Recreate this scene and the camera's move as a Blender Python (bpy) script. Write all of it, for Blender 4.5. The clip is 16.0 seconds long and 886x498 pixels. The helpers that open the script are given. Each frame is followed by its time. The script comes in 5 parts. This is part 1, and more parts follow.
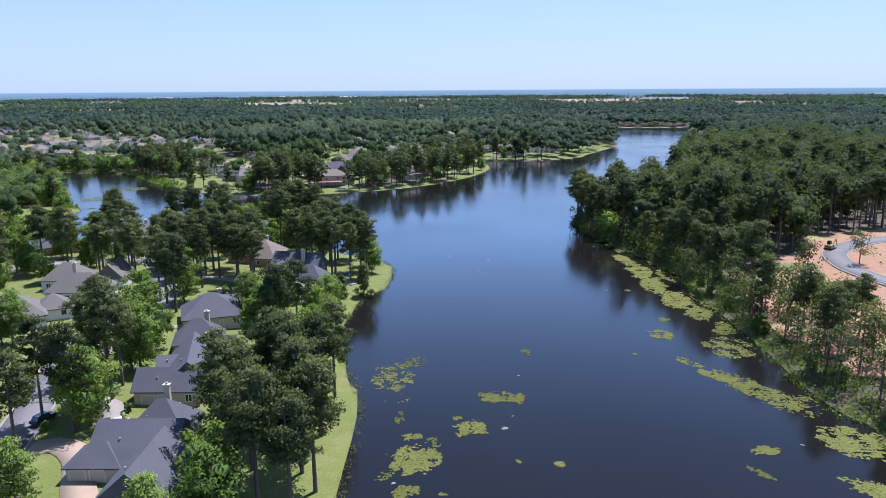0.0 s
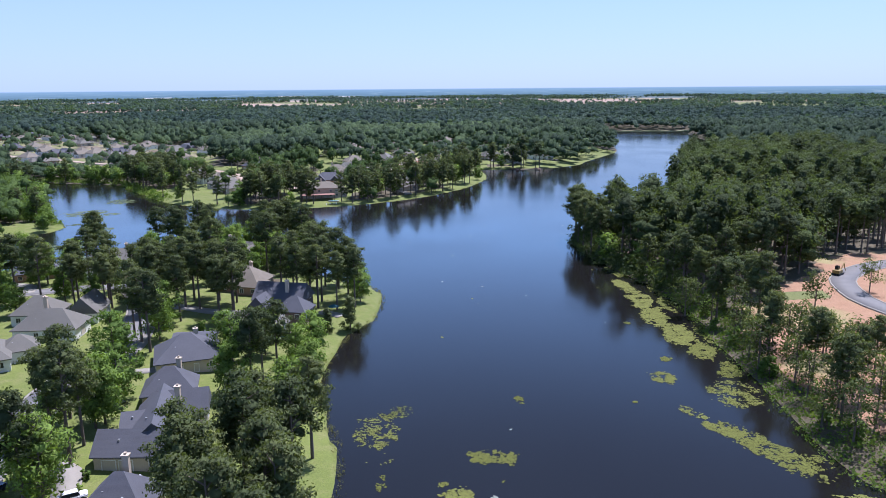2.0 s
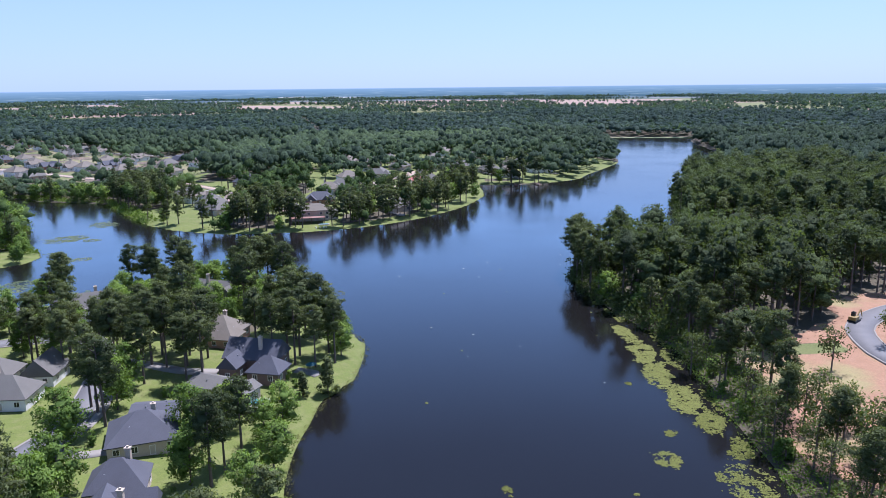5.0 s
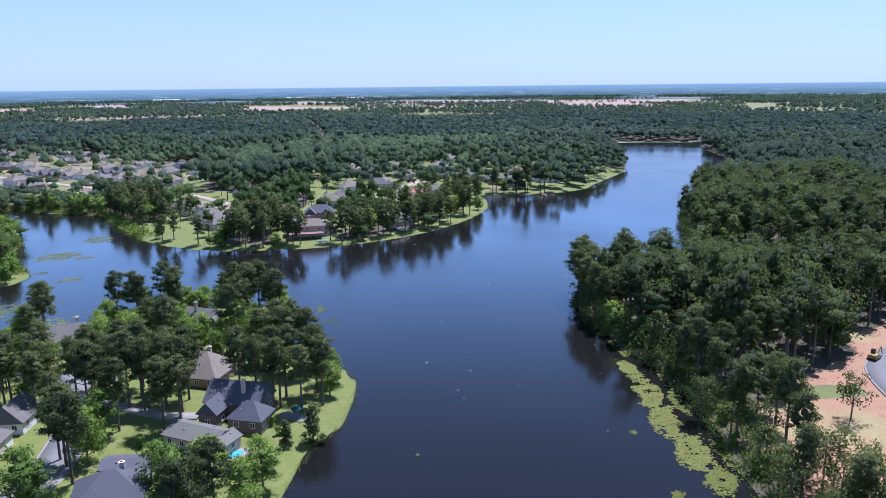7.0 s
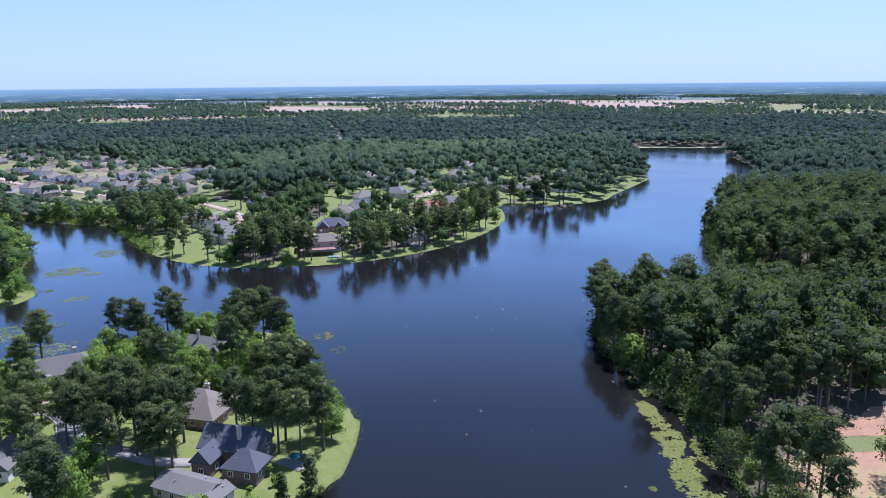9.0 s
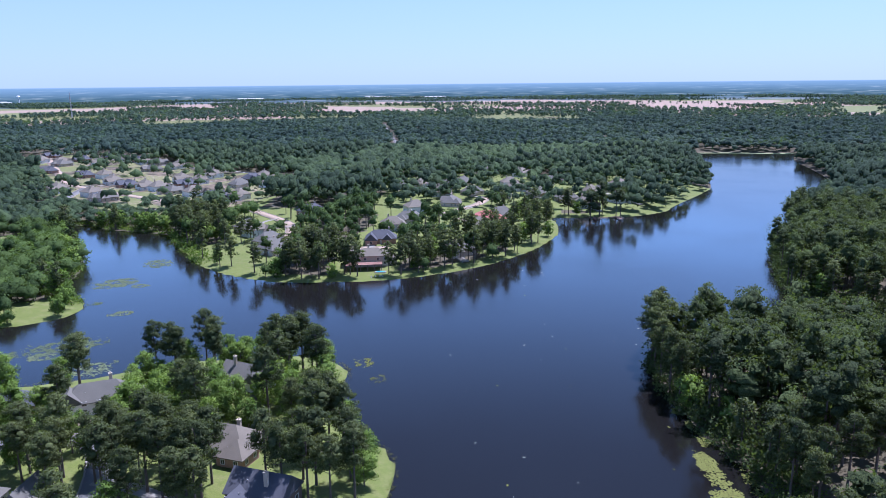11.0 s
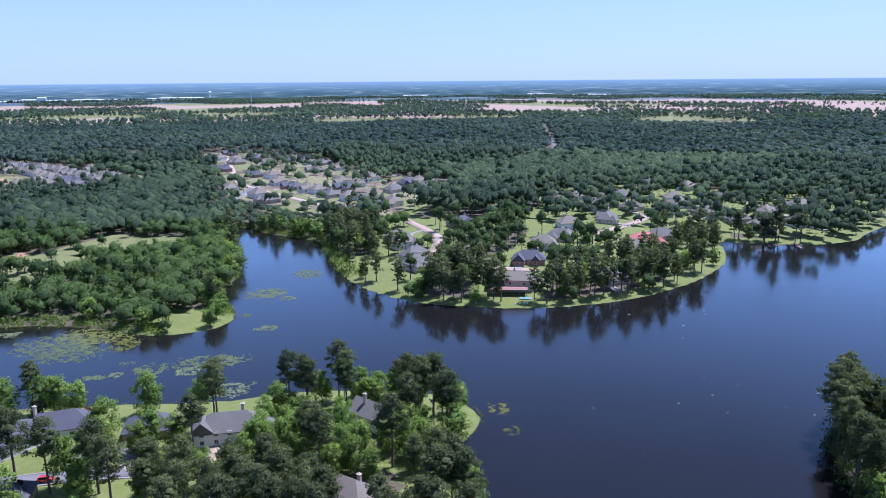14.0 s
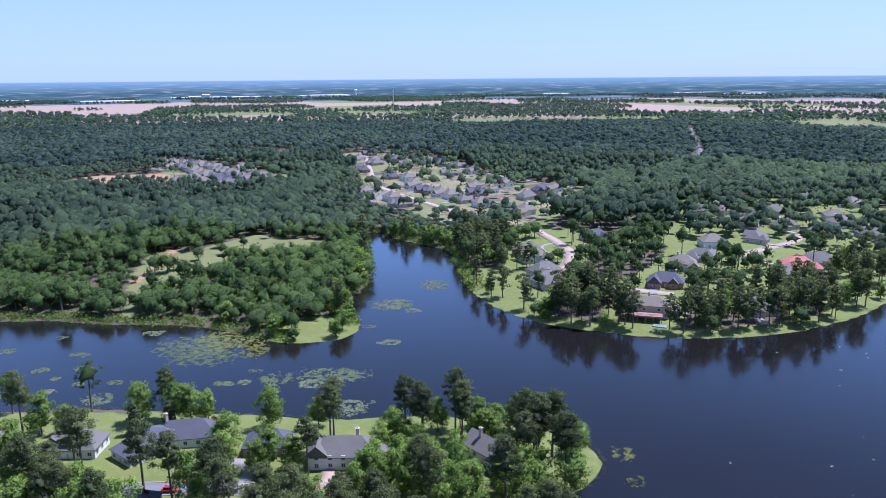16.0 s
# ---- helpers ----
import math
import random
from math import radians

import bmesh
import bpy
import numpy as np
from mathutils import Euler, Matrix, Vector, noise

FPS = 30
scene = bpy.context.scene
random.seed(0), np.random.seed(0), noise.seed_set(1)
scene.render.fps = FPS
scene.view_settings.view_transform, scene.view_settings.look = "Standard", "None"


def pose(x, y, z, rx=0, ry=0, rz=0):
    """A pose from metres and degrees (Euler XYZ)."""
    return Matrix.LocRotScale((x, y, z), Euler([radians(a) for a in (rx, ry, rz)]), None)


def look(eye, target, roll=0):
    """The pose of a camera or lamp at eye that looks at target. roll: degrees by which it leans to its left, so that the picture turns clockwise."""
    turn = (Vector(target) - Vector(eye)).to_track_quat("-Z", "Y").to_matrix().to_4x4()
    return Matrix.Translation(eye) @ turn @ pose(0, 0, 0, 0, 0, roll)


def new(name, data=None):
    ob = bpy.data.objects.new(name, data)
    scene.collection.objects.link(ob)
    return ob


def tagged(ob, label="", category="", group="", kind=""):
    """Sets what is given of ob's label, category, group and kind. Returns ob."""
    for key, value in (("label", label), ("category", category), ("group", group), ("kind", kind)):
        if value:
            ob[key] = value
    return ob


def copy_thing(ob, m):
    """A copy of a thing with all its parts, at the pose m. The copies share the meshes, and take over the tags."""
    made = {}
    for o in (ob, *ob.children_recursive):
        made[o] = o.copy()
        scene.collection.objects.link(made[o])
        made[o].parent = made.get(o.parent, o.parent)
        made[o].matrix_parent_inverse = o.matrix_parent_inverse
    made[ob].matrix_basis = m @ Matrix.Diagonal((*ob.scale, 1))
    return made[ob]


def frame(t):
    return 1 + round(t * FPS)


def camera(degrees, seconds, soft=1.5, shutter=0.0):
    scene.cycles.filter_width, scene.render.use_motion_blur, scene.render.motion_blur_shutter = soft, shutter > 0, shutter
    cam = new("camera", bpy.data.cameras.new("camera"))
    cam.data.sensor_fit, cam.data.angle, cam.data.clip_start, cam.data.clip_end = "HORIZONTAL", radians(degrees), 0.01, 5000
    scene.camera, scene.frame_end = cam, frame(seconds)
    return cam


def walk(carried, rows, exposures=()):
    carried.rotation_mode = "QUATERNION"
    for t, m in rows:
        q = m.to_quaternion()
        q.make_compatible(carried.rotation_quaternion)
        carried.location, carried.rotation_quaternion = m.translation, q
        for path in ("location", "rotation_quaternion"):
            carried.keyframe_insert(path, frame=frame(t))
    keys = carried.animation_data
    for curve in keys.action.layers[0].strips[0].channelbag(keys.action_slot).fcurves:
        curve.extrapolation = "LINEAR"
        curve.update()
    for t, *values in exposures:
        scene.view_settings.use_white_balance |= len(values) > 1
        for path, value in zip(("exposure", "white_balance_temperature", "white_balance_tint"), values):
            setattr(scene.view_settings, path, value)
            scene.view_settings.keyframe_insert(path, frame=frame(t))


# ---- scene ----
cam = camera(62.7, 16.0, 0.75)

# seconds, eye, target, roll
PATH = [
    (0, (-0.00, -0.00, 61.34), (-0.00, 97.66, 39.84), -0.38),
    (1, (1.53, 6.26, 64.67), (1.50, 103.91, 43.08), -0.44),
    (2, (2.67, 12.36, 68.32), (2.75, 109.98, 46.63), -0.46),
    (3, (3.76, 18.44, 71.96), (3.92, 116.05, 50.23), -0.42),
    (4, (5.37, 24.97, 75.75), (5.41, 122.57, 53.97), -0.50),
    (6.5, (10.38, 41.99, 85.24), (9.42, 139.55, 63.29), -0.65),
    (7, (11.27, 45.42, 87.09), (9.92, 142.97, 65.10), -0.62),
    (8, (12.81, 52.20, 90.67), (10.42, 149.71, 68.63), -0.56),
    (9, (14.16, 58.81, 94.55), (10.06, 156.25, 72.43), -0.56),
    (11.5, (17.15, 77.17, 103.27), (2.66, 173.56, 80.93), -0.57),
    (12.5, (17.32, 84.60, 106.71), (-3.73, 179.74, 84.27), -0.51),
    (13.5, (16.85, 91.94, 110.18), (-11.52, 185.13, 87.61), -0.47),
    (14.5, (15.87, 99.33, 113.75), (-20.44, 189.68, 90.98), -0.50),
    (15.5, (14.73, 105.53, 117.63), (-29.90, 192.03, 94.70), -0.51),
    (16, (14.39, 108.26, 119.61), (-34.51, 192.41, 96.67), -0.50),
]
walk(cam, [(t, look(e, g, r)) for t, e, g, r in PATH], 
     [(0, 0.80, 5640, 23), (6, 0.80, 5390, 26), (13, 0.80, 5180, 28), (16, 0.80, 5170, 30)])

# ---- world, sun, exposure ----
SUN_EL, SUN_AZ = radians(64), radians(35)      # azimuth from +y towards +x
world = bpy.data.worlds.new("world")
scene.world = world
world.use_nodes = True
wn = world.node_tree.nodes
sky = wn.new("ShaderNodeTexSky")
sky.sky_type = "NISHITA"
sky.sun_disc = False
sky.sun_elevation, sky.sun_rotation = SUN_EL, SUN_AZ
sky.air_density, sky.dust_density, sky.ozone_density = 1.0, 0.3, 4.0
haze = wn.new("ShaderNodeMix")      # thin summer haze, milky at the horizon, bluer above
haze.data_type = "RGBA"
up = wn.new("ShaderNodeSeparateXYZ")
world.node_tree.links.new(wn.new("ShaderNodeTexCoord").outputs["Generated"], up.inputs[0])
thick, milk = wn.new("ShaderNodeValToRGB"), wn.new("ShaderNodeValToRGB")
# stops past 0.12: unseen sky, added to brighten far water and dim near
for node, stops in ((thick, ((0.0, (0.75,) * 3), (0.12, (0.53,) * 3), (0.19, (0.80,) * 3), (0.32, (0.75,) * 3), (0.46, (0.70,) * 3))),
                    (milk, ((0.0, (3.75, 5.2, 7.5)), (0.12, (3.75, 5.2, 7.5)), (0.19, (5.2, 9.2, 14.6)), (0.28, (3.7, 6.5, 10.8)), (0.46, (1.35, 2.2, 3.6))))):
    while len(node.color_ramp.elements) < len(stops):
        node.color_ramp.elements.new(0.5)
    for e, (p, v) in zip(node.color_ramp.elements, stops):
        e.position, e.color = p, (*v, 1)
wl = world.node_tree.links
wl.new(up.outputs[2], thick.inputs[0])
wl.new(thick.outputs[0], haze.inputs[0])
wl.new(up.outputs[2], milk.inputs[0])
wl.new(milk.outputs[0], haze.inputs[7])
wl.new(sky.outputs[0], haze.inputs[6])
# painted into the world colour: the hazy plain between the last built land and the true horizon, just below eye level
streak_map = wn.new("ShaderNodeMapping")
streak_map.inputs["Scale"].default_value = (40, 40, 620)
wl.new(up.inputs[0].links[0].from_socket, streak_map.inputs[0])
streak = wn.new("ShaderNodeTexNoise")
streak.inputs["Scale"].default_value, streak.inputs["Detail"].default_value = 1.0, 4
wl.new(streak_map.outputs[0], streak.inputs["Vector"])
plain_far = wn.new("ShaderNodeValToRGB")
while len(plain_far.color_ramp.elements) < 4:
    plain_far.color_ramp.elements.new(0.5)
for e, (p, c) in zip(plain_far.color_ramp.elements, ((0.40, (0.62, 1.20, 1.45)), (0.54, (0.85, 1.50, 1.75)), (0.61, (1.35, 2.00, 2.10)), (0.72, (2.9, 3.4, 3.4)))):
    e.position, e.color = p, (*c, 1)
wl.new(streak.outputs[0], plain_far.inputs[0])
depth = wn.new("ShaderNodeMapRange")      # painted haze thickens towards the horizon
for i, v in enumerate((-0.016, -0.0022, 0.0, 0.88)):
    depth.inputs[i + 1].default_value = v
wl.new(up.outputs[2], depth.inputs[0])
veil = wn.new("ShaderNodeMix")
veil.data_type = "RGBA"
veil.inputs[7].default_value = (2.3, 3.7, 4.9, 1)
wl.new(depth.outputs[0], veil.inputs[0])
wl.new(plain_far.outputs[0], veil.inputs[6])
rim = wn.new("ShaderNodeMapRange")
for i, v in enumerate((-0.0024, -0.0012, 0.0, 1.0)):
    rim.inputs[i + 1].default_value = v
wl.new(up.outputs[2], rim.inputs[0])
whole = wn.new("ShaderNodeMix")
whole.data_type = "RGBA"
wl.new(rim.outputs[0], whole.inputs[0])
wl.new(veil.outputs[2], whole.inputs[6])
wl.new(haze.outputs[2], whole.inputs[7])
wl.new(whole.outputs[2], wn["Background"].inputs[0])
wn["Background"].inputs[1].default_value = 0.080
sun_data = bpy.data.lights.new("sun", "SUN")
sun_data.energy, sun_data.angle, sun_data.color = 5.0, radians(0.53), (1.0, 0.96, 0.9)
sun = new("sun", sun_data)
sun_dir = Vector((math.sin(SUN_AZ) * math.cos(SUN_EL), math.cos(SUN_AZ) * math.cos(SUN_EL), math.sin(SUN_EL)))
sun.matrix_world = look(sun_dir * 900, (0, 0, 0))


# ---- materials ----
def material(name, rough=0.8, metal=0.0):
    m = bpy.data.materials.new(name)
    m.use_nodes = True
    b = m.node_tree.nodes["Principled BSDF"]
    b.inputs["Roughness"].default_value, b.inputs["Metallic"].default_value = rough, metal
    return m, m.node_tree.nodes, m.node_tree.links, b


def noise_node(nodes, links, scale, detail=4.0, coord=None, rough=0.55):
    n = nodes.new("ShaderNodeTexNoise")
    n.inputs["Scale"].default_value, n.inputs["Detail"].default_value = scale, detail
    n.inputs["Roughness"].default_value = rough
    if coord is None:
        coord = nodes.new("ShaderNodeNewGeometry").outputs["Position"]
    links.new(coord, n.inputs["Vector"])
    return n


def ramp(nodes, links, fac, stops):
    r = nodes.new("ShaderNodeValToRGB")
    while len(r.color_ramp.elements) < len(stops):
        r.color_ramp.elements.new(0.5)
    for e, (p, c) in zip(r.color_ramp.elements, stops):
        e.position, e.color = p, (*c, 1) if len(c) == 3 else c
    links.new(fac, r.inputs[0])
    return r.outputs[0]


def mix(nodes, links, fac, a, b, how="MIX"):
    m = nodes.new("ShaderNodeMix")
    m.data_type, m.blend_type = "RGBA", how
    for sock, v in ((m.inputs[0], fac), (m.inputs[6], a), (m.inputs[7], b)):
        if isinstance(v, bpy.types.NodeSocket):
            links.new(v, sock)
        elif isinstance(v, tuple):
            sock.default_value = (*v, 1)
        else:
            sock.default_value = v
    return m.outputs[2]


def bump(nodes, links, bsdf, height, strength, distance):
    b = nodes.new("ShaderNodeBump")
    b.inputs["Strength"].default_value, b.inputs["Distance"].default_value = strength, distance
    links.new(height, b.inputs["Height"])
    links.new(b.outputs[0], bsdf.inputs["Normal"])


def plain(name, c1, c2, scale=1.5, rough=0.8, metal=0.0, relief=0.0):
    """A surface of two close colours, mottled at two scales."""
    m, n, l, b = material(name, rough, metal)
    co = n.new("ShaderNodeTexCoord").outputs["Object"]
    big, fine = noise_node(n, l, scale, 3, co), noise_node(n, l, scale * 9, 3, co)
    col = mix(n, l, big.outputs[0], c1, c2)
    l.new(mix(n, l, 0.35, col, ramp(n, l, fine.outputs[0], [(0.3, c1), (0.7, c2)])), b.inputs["Base Color"])
    if relief:
        bump(n, l, b, fine.outputs[0], 0.5, relief)
    return m


def foliage(name, dark, light, attr, spray=0.0):
    """Leaves: colour from tree to tree and from leaf to leaf, thin enough to let light through."""
    m, n, l, b = material(name, 0.8)
    geo = n.new("ShaderNodeNewGeometry")
    if attr:
        a = n.new("ShaderNodeAttribute")
        a.attribute_name = "tint"
        tint = a.outputs["Fac"]
    else:
        tint = n.new("ShaderNodeObjectInfo").outputs["Random"]
    base = mix(n, l, tint, dark, light)
    leaf = ramp(n, l, geo.outputs["Random Per Island"], [(0.0, (0.68, 0.68, 0.70)), (1.0, (1.32, 1.32, 1.2))] if not attr else [(0.0, (0.82, 0.82, 0.84)), (1.0, (1.18, 1.18, 1.1))])
    if not spray:
        base = mix(n, l, 1.0, base, leaf, "MULTIPLY")
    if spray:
        # leaf mottling whose dark end also paints in the shade between tufts
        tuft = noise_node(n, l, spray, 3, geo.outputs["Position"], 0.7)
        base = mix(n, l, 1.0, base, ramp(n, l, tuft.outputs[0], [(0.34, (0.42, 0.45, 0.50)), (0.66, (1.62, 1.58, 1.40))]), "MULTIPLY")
        bump(n, l, b, tuft.outputs[0], 1.0, 1.6 / spray)
    l.new(base, b.inputs["Base Color"])
    b.inputs["Specular IOR Level"].default_value = 0.12
    tr = n.new("ShaderNodeBsdfTranslucent")
    l.new(mix(n, l, 1.0, base, (1.3, 1.4, 0.5), "MULTIPLY"), tr.inputs[0])
    ms = n.new("ShaderNodeMixShader")
    ms.inputs[0].default_value = 0.36
    l.new(b.outputs[0], ms.inputs[1])
    l.new(tr.outputs[0], ms.inputs[2])
    l.new(ms.outputs[0], n["Material Output"].inputs[0])
    return m


PINE_LEAF = foliage("pine needles", (0.058, 0.076, 0.036), (0.106, 0.126, 0.054), False)
BROAD_LEAF = foliage("broad leaves", (0.085, 0.140, 0.032), (0.180, 0.255, 0.060), False)
SPARSE_LEAF = foliage("thin foliage", (0.055, 0.075, 0.030), (0.120, 0.145, 0.052), False)
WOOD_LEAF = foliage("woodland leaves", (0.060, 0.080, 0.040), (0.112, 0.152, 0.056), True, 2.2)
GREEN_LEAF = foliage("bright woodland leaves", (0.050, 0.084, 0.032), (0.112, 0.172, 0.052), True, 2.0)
# bluish haze of distance is mixed into the next two leaf colours
MIDDLE_LEAF_HAZED = foliage("haze tinted middle woodland leaves", (0.042, 0.068, 0.046), (0.098, 0.146, 0.072), True, 1.7)
FAR_LEAF_HAZED = foliage("haze tinted far woodland leaves", (0.038, 0.066, 0.060), (0.088, 0.130, 0.098), True, 0.9)
MARSH = foliage("marsh plants", (0.095, 0.145, 0.030), (0.150, 0.210, 0.048), True)
REED = foliage("reeds", (0.13, 0.13, 0.045), (0.20, 0.19, 0.08), True)
RED_LEAF = foliage("plum leaves", (0.05, 0.014, 0.016), (0.08, 0.02, 0.025), False)
BARK = plain("pine bark", (0.075, 0.056, 0.043), (0.15, 0.118, 0.095), 3, 0.9, relief=0.05)

m_water, n, l, b = material("lake water", 0.06)
b.inputs["Base Color"].default_value = (0.0085, 0.0080, 0.0078, 1)
b.inputs["IOR"].default_value = 1.44
b.inputs["Specular Tint"].default_value = (0.80, 0.93, 1.0, 1)
pos = n.new("ShaderNodeNewGeometry").outputs["Position"]
w1, w2 = noise_node(n, l, 0.9, 3, pos), noise_node(n, l, 0.012, 3, pos)
l.new(ramp(n, l, w2.outputs[0], [(0.35, (0.09,) * 3), (0.65, (0.17,) * 3)]), b.inputs["Roughness"])
bump(n, l, b, w1.outputs[0], 0.13, 0.08)
WATER = m_water

m_ground, n, l, b = material("ground", 0.95)
pos = n.new("ShaderNodeNewGeometry").outputs["Position"]
za = n.new("ShaderNodeAttribute")
za.attribute_name = "zone"
sep = n.new("ShaderNodeSeparateColor")
l.new(za.outputs["Color"], sep.inputs[0])
nb, nm, nf = noise_node(n, l, 0.035, 4, pos), noise_node(n, l, 0.3, 4, pos), noise_node(n, l, 3.0, 3, pos)
grass = mix(n, l, nb.outputs[0], (0.084, 0.110, 0.018), (0.142, 0.168, 0.030))
grass = mix(n, l, ramp(n, l, nm.outputs[0], [(0.45, (0, 0, 0)), (0.75, (0.8, 0.8, 0.8))]), grass, (0.165, 0.165, 0.055))
floor_c = mix(n, l, nm.outputs[0], (0.036, 0.038, 0.018), (0.115, 0.085, 0.048))
dirt = mix(n, l, nm.outputs[0], (0.22, 0.115, 0.058), (0.33, 0.195, 0.115))
dirt = mix(n, l, ramp(n, l, nb.outputs[0], [(0.5, (0, 0, 0)), (0.62, (0.7, 0.7, 0.7))]), dirt, (0.24, 0.23, 0.09))
meadow = mix(n, l, nb.outputs[0], (0.090, 0.115, 0.028), (0.170, 0.165, 0.056))


def edge(sock):
    a = n.new("ShaderNodeMath")
    a.operation = "ADD"
    l.new(sock, a.inputs[0])
    s = n.new("ShaderNodeMath")
    s.operation = "MULTIPLY_ADD"
    l.new(nm.outputs[0], s.inputs[0])
    s.inputs[1].default_value, s.inputs[2].default_value = 0.5, -0.25
    l.new(s.outputs[0], a.inputs[1])
    return ramp(n, l, a.outputs[0], [(0.42, (0, 0, 0)), (0.58, (1, 1, 1))])


col = mix(n, l, edge(sep.outputs[0]), floor_c, grass)
col = mix(n, l, edge(sep.outputs[2]), col, meadow)
col = mix(n, l, edge(sep.outputs[1]), col, dirt)
col = mix(n, l, edge(za.outputs["Alpha"]), col, mix(n, l, nb.outputs[0], (0.22, 0.150, 0.108), (0.31, 0.225, 0.168)))
col = mix(n, l, 0.3, col, mix(n, l, 1.0, col, ramp(n, l, nf.outputs[0], [(0.3, (0.4,) * 3), (0.7, (1.6,) * 3)]), "MULTIPLY"))
l.new(col, b.inputs["Base Color"])
bump(n, l, b, nf.outputs[0], 0.6, 0.15)
GROUND = m_ground

# last ring of land: blue aerial haze is put into its base colours
m_back, n, l, b = material("far distance with painted haze", 1.0)
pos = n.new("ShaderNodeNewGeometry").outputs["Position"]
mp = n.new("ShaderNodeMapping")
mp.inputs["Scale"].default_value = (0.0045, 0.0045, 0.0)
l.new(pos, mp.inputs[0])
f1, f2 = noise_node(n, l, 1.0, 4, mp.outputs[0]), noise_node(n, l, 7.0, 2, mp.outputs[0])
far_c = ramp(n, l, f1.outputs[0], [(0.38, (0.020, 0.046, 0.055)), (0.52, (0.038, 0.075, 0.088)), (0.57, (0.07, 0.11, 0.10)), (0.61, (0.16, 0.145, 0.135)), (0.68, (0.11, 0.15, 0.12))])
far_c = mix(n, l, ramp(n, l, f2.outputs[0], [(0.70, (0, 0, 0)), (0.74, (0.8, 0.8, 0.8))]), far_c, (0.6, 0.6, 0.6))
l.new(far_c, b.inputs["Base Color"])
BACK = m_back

ASPHALT = plain("asphalt", (0.12, 0.115, 0.112), (0.17, 0.165, 0.16), 0.4, 0.9)
CONCRETE = plain("concrete", (0.19, 0.172, 0.148), (0.26, 0.24, 0.205), 0.3, 0.85)
PAVERS = plain("warm paving", (0.27, 0.195, 0.135), (0.34, 0.26, 0.19), 0.5, 0.85)
PASTURE = plain("pasture", (0.22, 0.27, 0.11), (0.32, 0.34, 0.17), 0.01, 0.95)


def shingles(name, c):
    m, n, l, b = material(name, 0.85)
    co = n.new("ShaderNodeNewGeometry").outputs["Position"]
    big, fine = noise_node(n, l, 0.25, 3, co), noise_node(n, l, 6, 2, co)
    wv = n.new("ShaderNodeTexWave")
    wv.bands_direction = "Z"
    wv.inputs["Scale"].default_value, wv.inputs["Distortion"].default_value = 3.2, 1.2
    l.new(co, wv.inputs["Vector"])
    d = tuple(x * 0.7 for x in c)
    u = tuple(min(1, x * 1.3) for x in c)
    a = mix(n, l, big.outputs[0], d, u)
    a = mix(n, l, 0.4, a, ramp(n, l, fine.outputs[0], [(0.3, d), (0.7, u)]))
    l.new(a, b.inputs["Base Color"])
    bump(n, l, b, wv.outputs["Fac"], 0.3, 0.02)
    return m


ROOF_SLATE = shingles("slate grey shingles", (0.070, 0.072, 0.086))
ROOF_GREY = shingles("grey shingles", (0.118, 0.111, 0.096))
ROOF_BROWN = shingles("weathered brown shingles", (0.148, 0.127, 0.098))
ROOF_RED = shingles("red roof tiles", (0.40, 0.13, 0.11))
BRICK = plain("brick wall", (0.30, 0.17, 0.12), (0.40, 0.25, 0.19), 2, 0.9)
TAN = plain("tan brick wall", (0.42, 0.34, 0.26), (0.52, 0.44, 0.35), 2, 0.9)
WHITE = plain("white painted siding", (0.62, 0.61, 0.58), (0.72, 0.71, 0.68), 1, 0.6)
SHEETROOF = plain("white sheet metal", (0.36, 0.37, 0.37), (0.46, 0.46, 0.46), 0.1, 0.5)
DARKWALL = plain("dark brick wall", (0.13, 0.09, 0.075), (0.20, 0.14, 0.115), 2, 0.9)
DOORWOOD = plain("painted door", (0.42, 0.36, 0.29), (0.5, 0.44, 0.37), 2, 0.6)
METAL = plain("galvanised metal", (0.35, 0.36, 0.37), (0.5, 0.5, 0.5), 2, 0.45, 0.7)
DECKWOOD = plain("deck boards", (0.20, 0.10, 0.08), (0.30, 0.16, 0.12), 2, 0.75)
POOLWATER = plain("pool water", (0.05, 0.30, 0.34), (0.09, 0.38, 0.42), 1, 0.06)
ALGAE = foliage("floating algae", (0.125, 0.138, 0.032), (0.195, 0.208, 0.060), False)
SCRAP = plain("pale floating scraps", (0.13, 0.15, 0.12), (0.22, 0.24, 0.20), 2, 0.8)
ALGAE_DULL = foliage("sunken weed", (0.115, 0.150, 0.080), (0.180, 0.215, 0.120), False)
RUBBER = plain("tyre rubber", (0.02, 0.02, 0.02), (0.035, 0.035, 0.035), 4, 0.8)
YELLOW = plain("machine paint", (0.20, 0.13, 0.03), (0.28, 0.19, 0.05), 2, 0.5)
mg, n, l, b = material("window glass", 0.05)
b.inputs["Base Color"].default_value = (0.02, 0.025, 0.03, 1)
GLASS = mg


def carpaint(name, c):
    m, n, l, b = material(name, 0.25)
    b.inputs["Base Color"].default_value = (*c, 1)
    b.inputs["Coat Weight"].default_value = 0.6
    return m


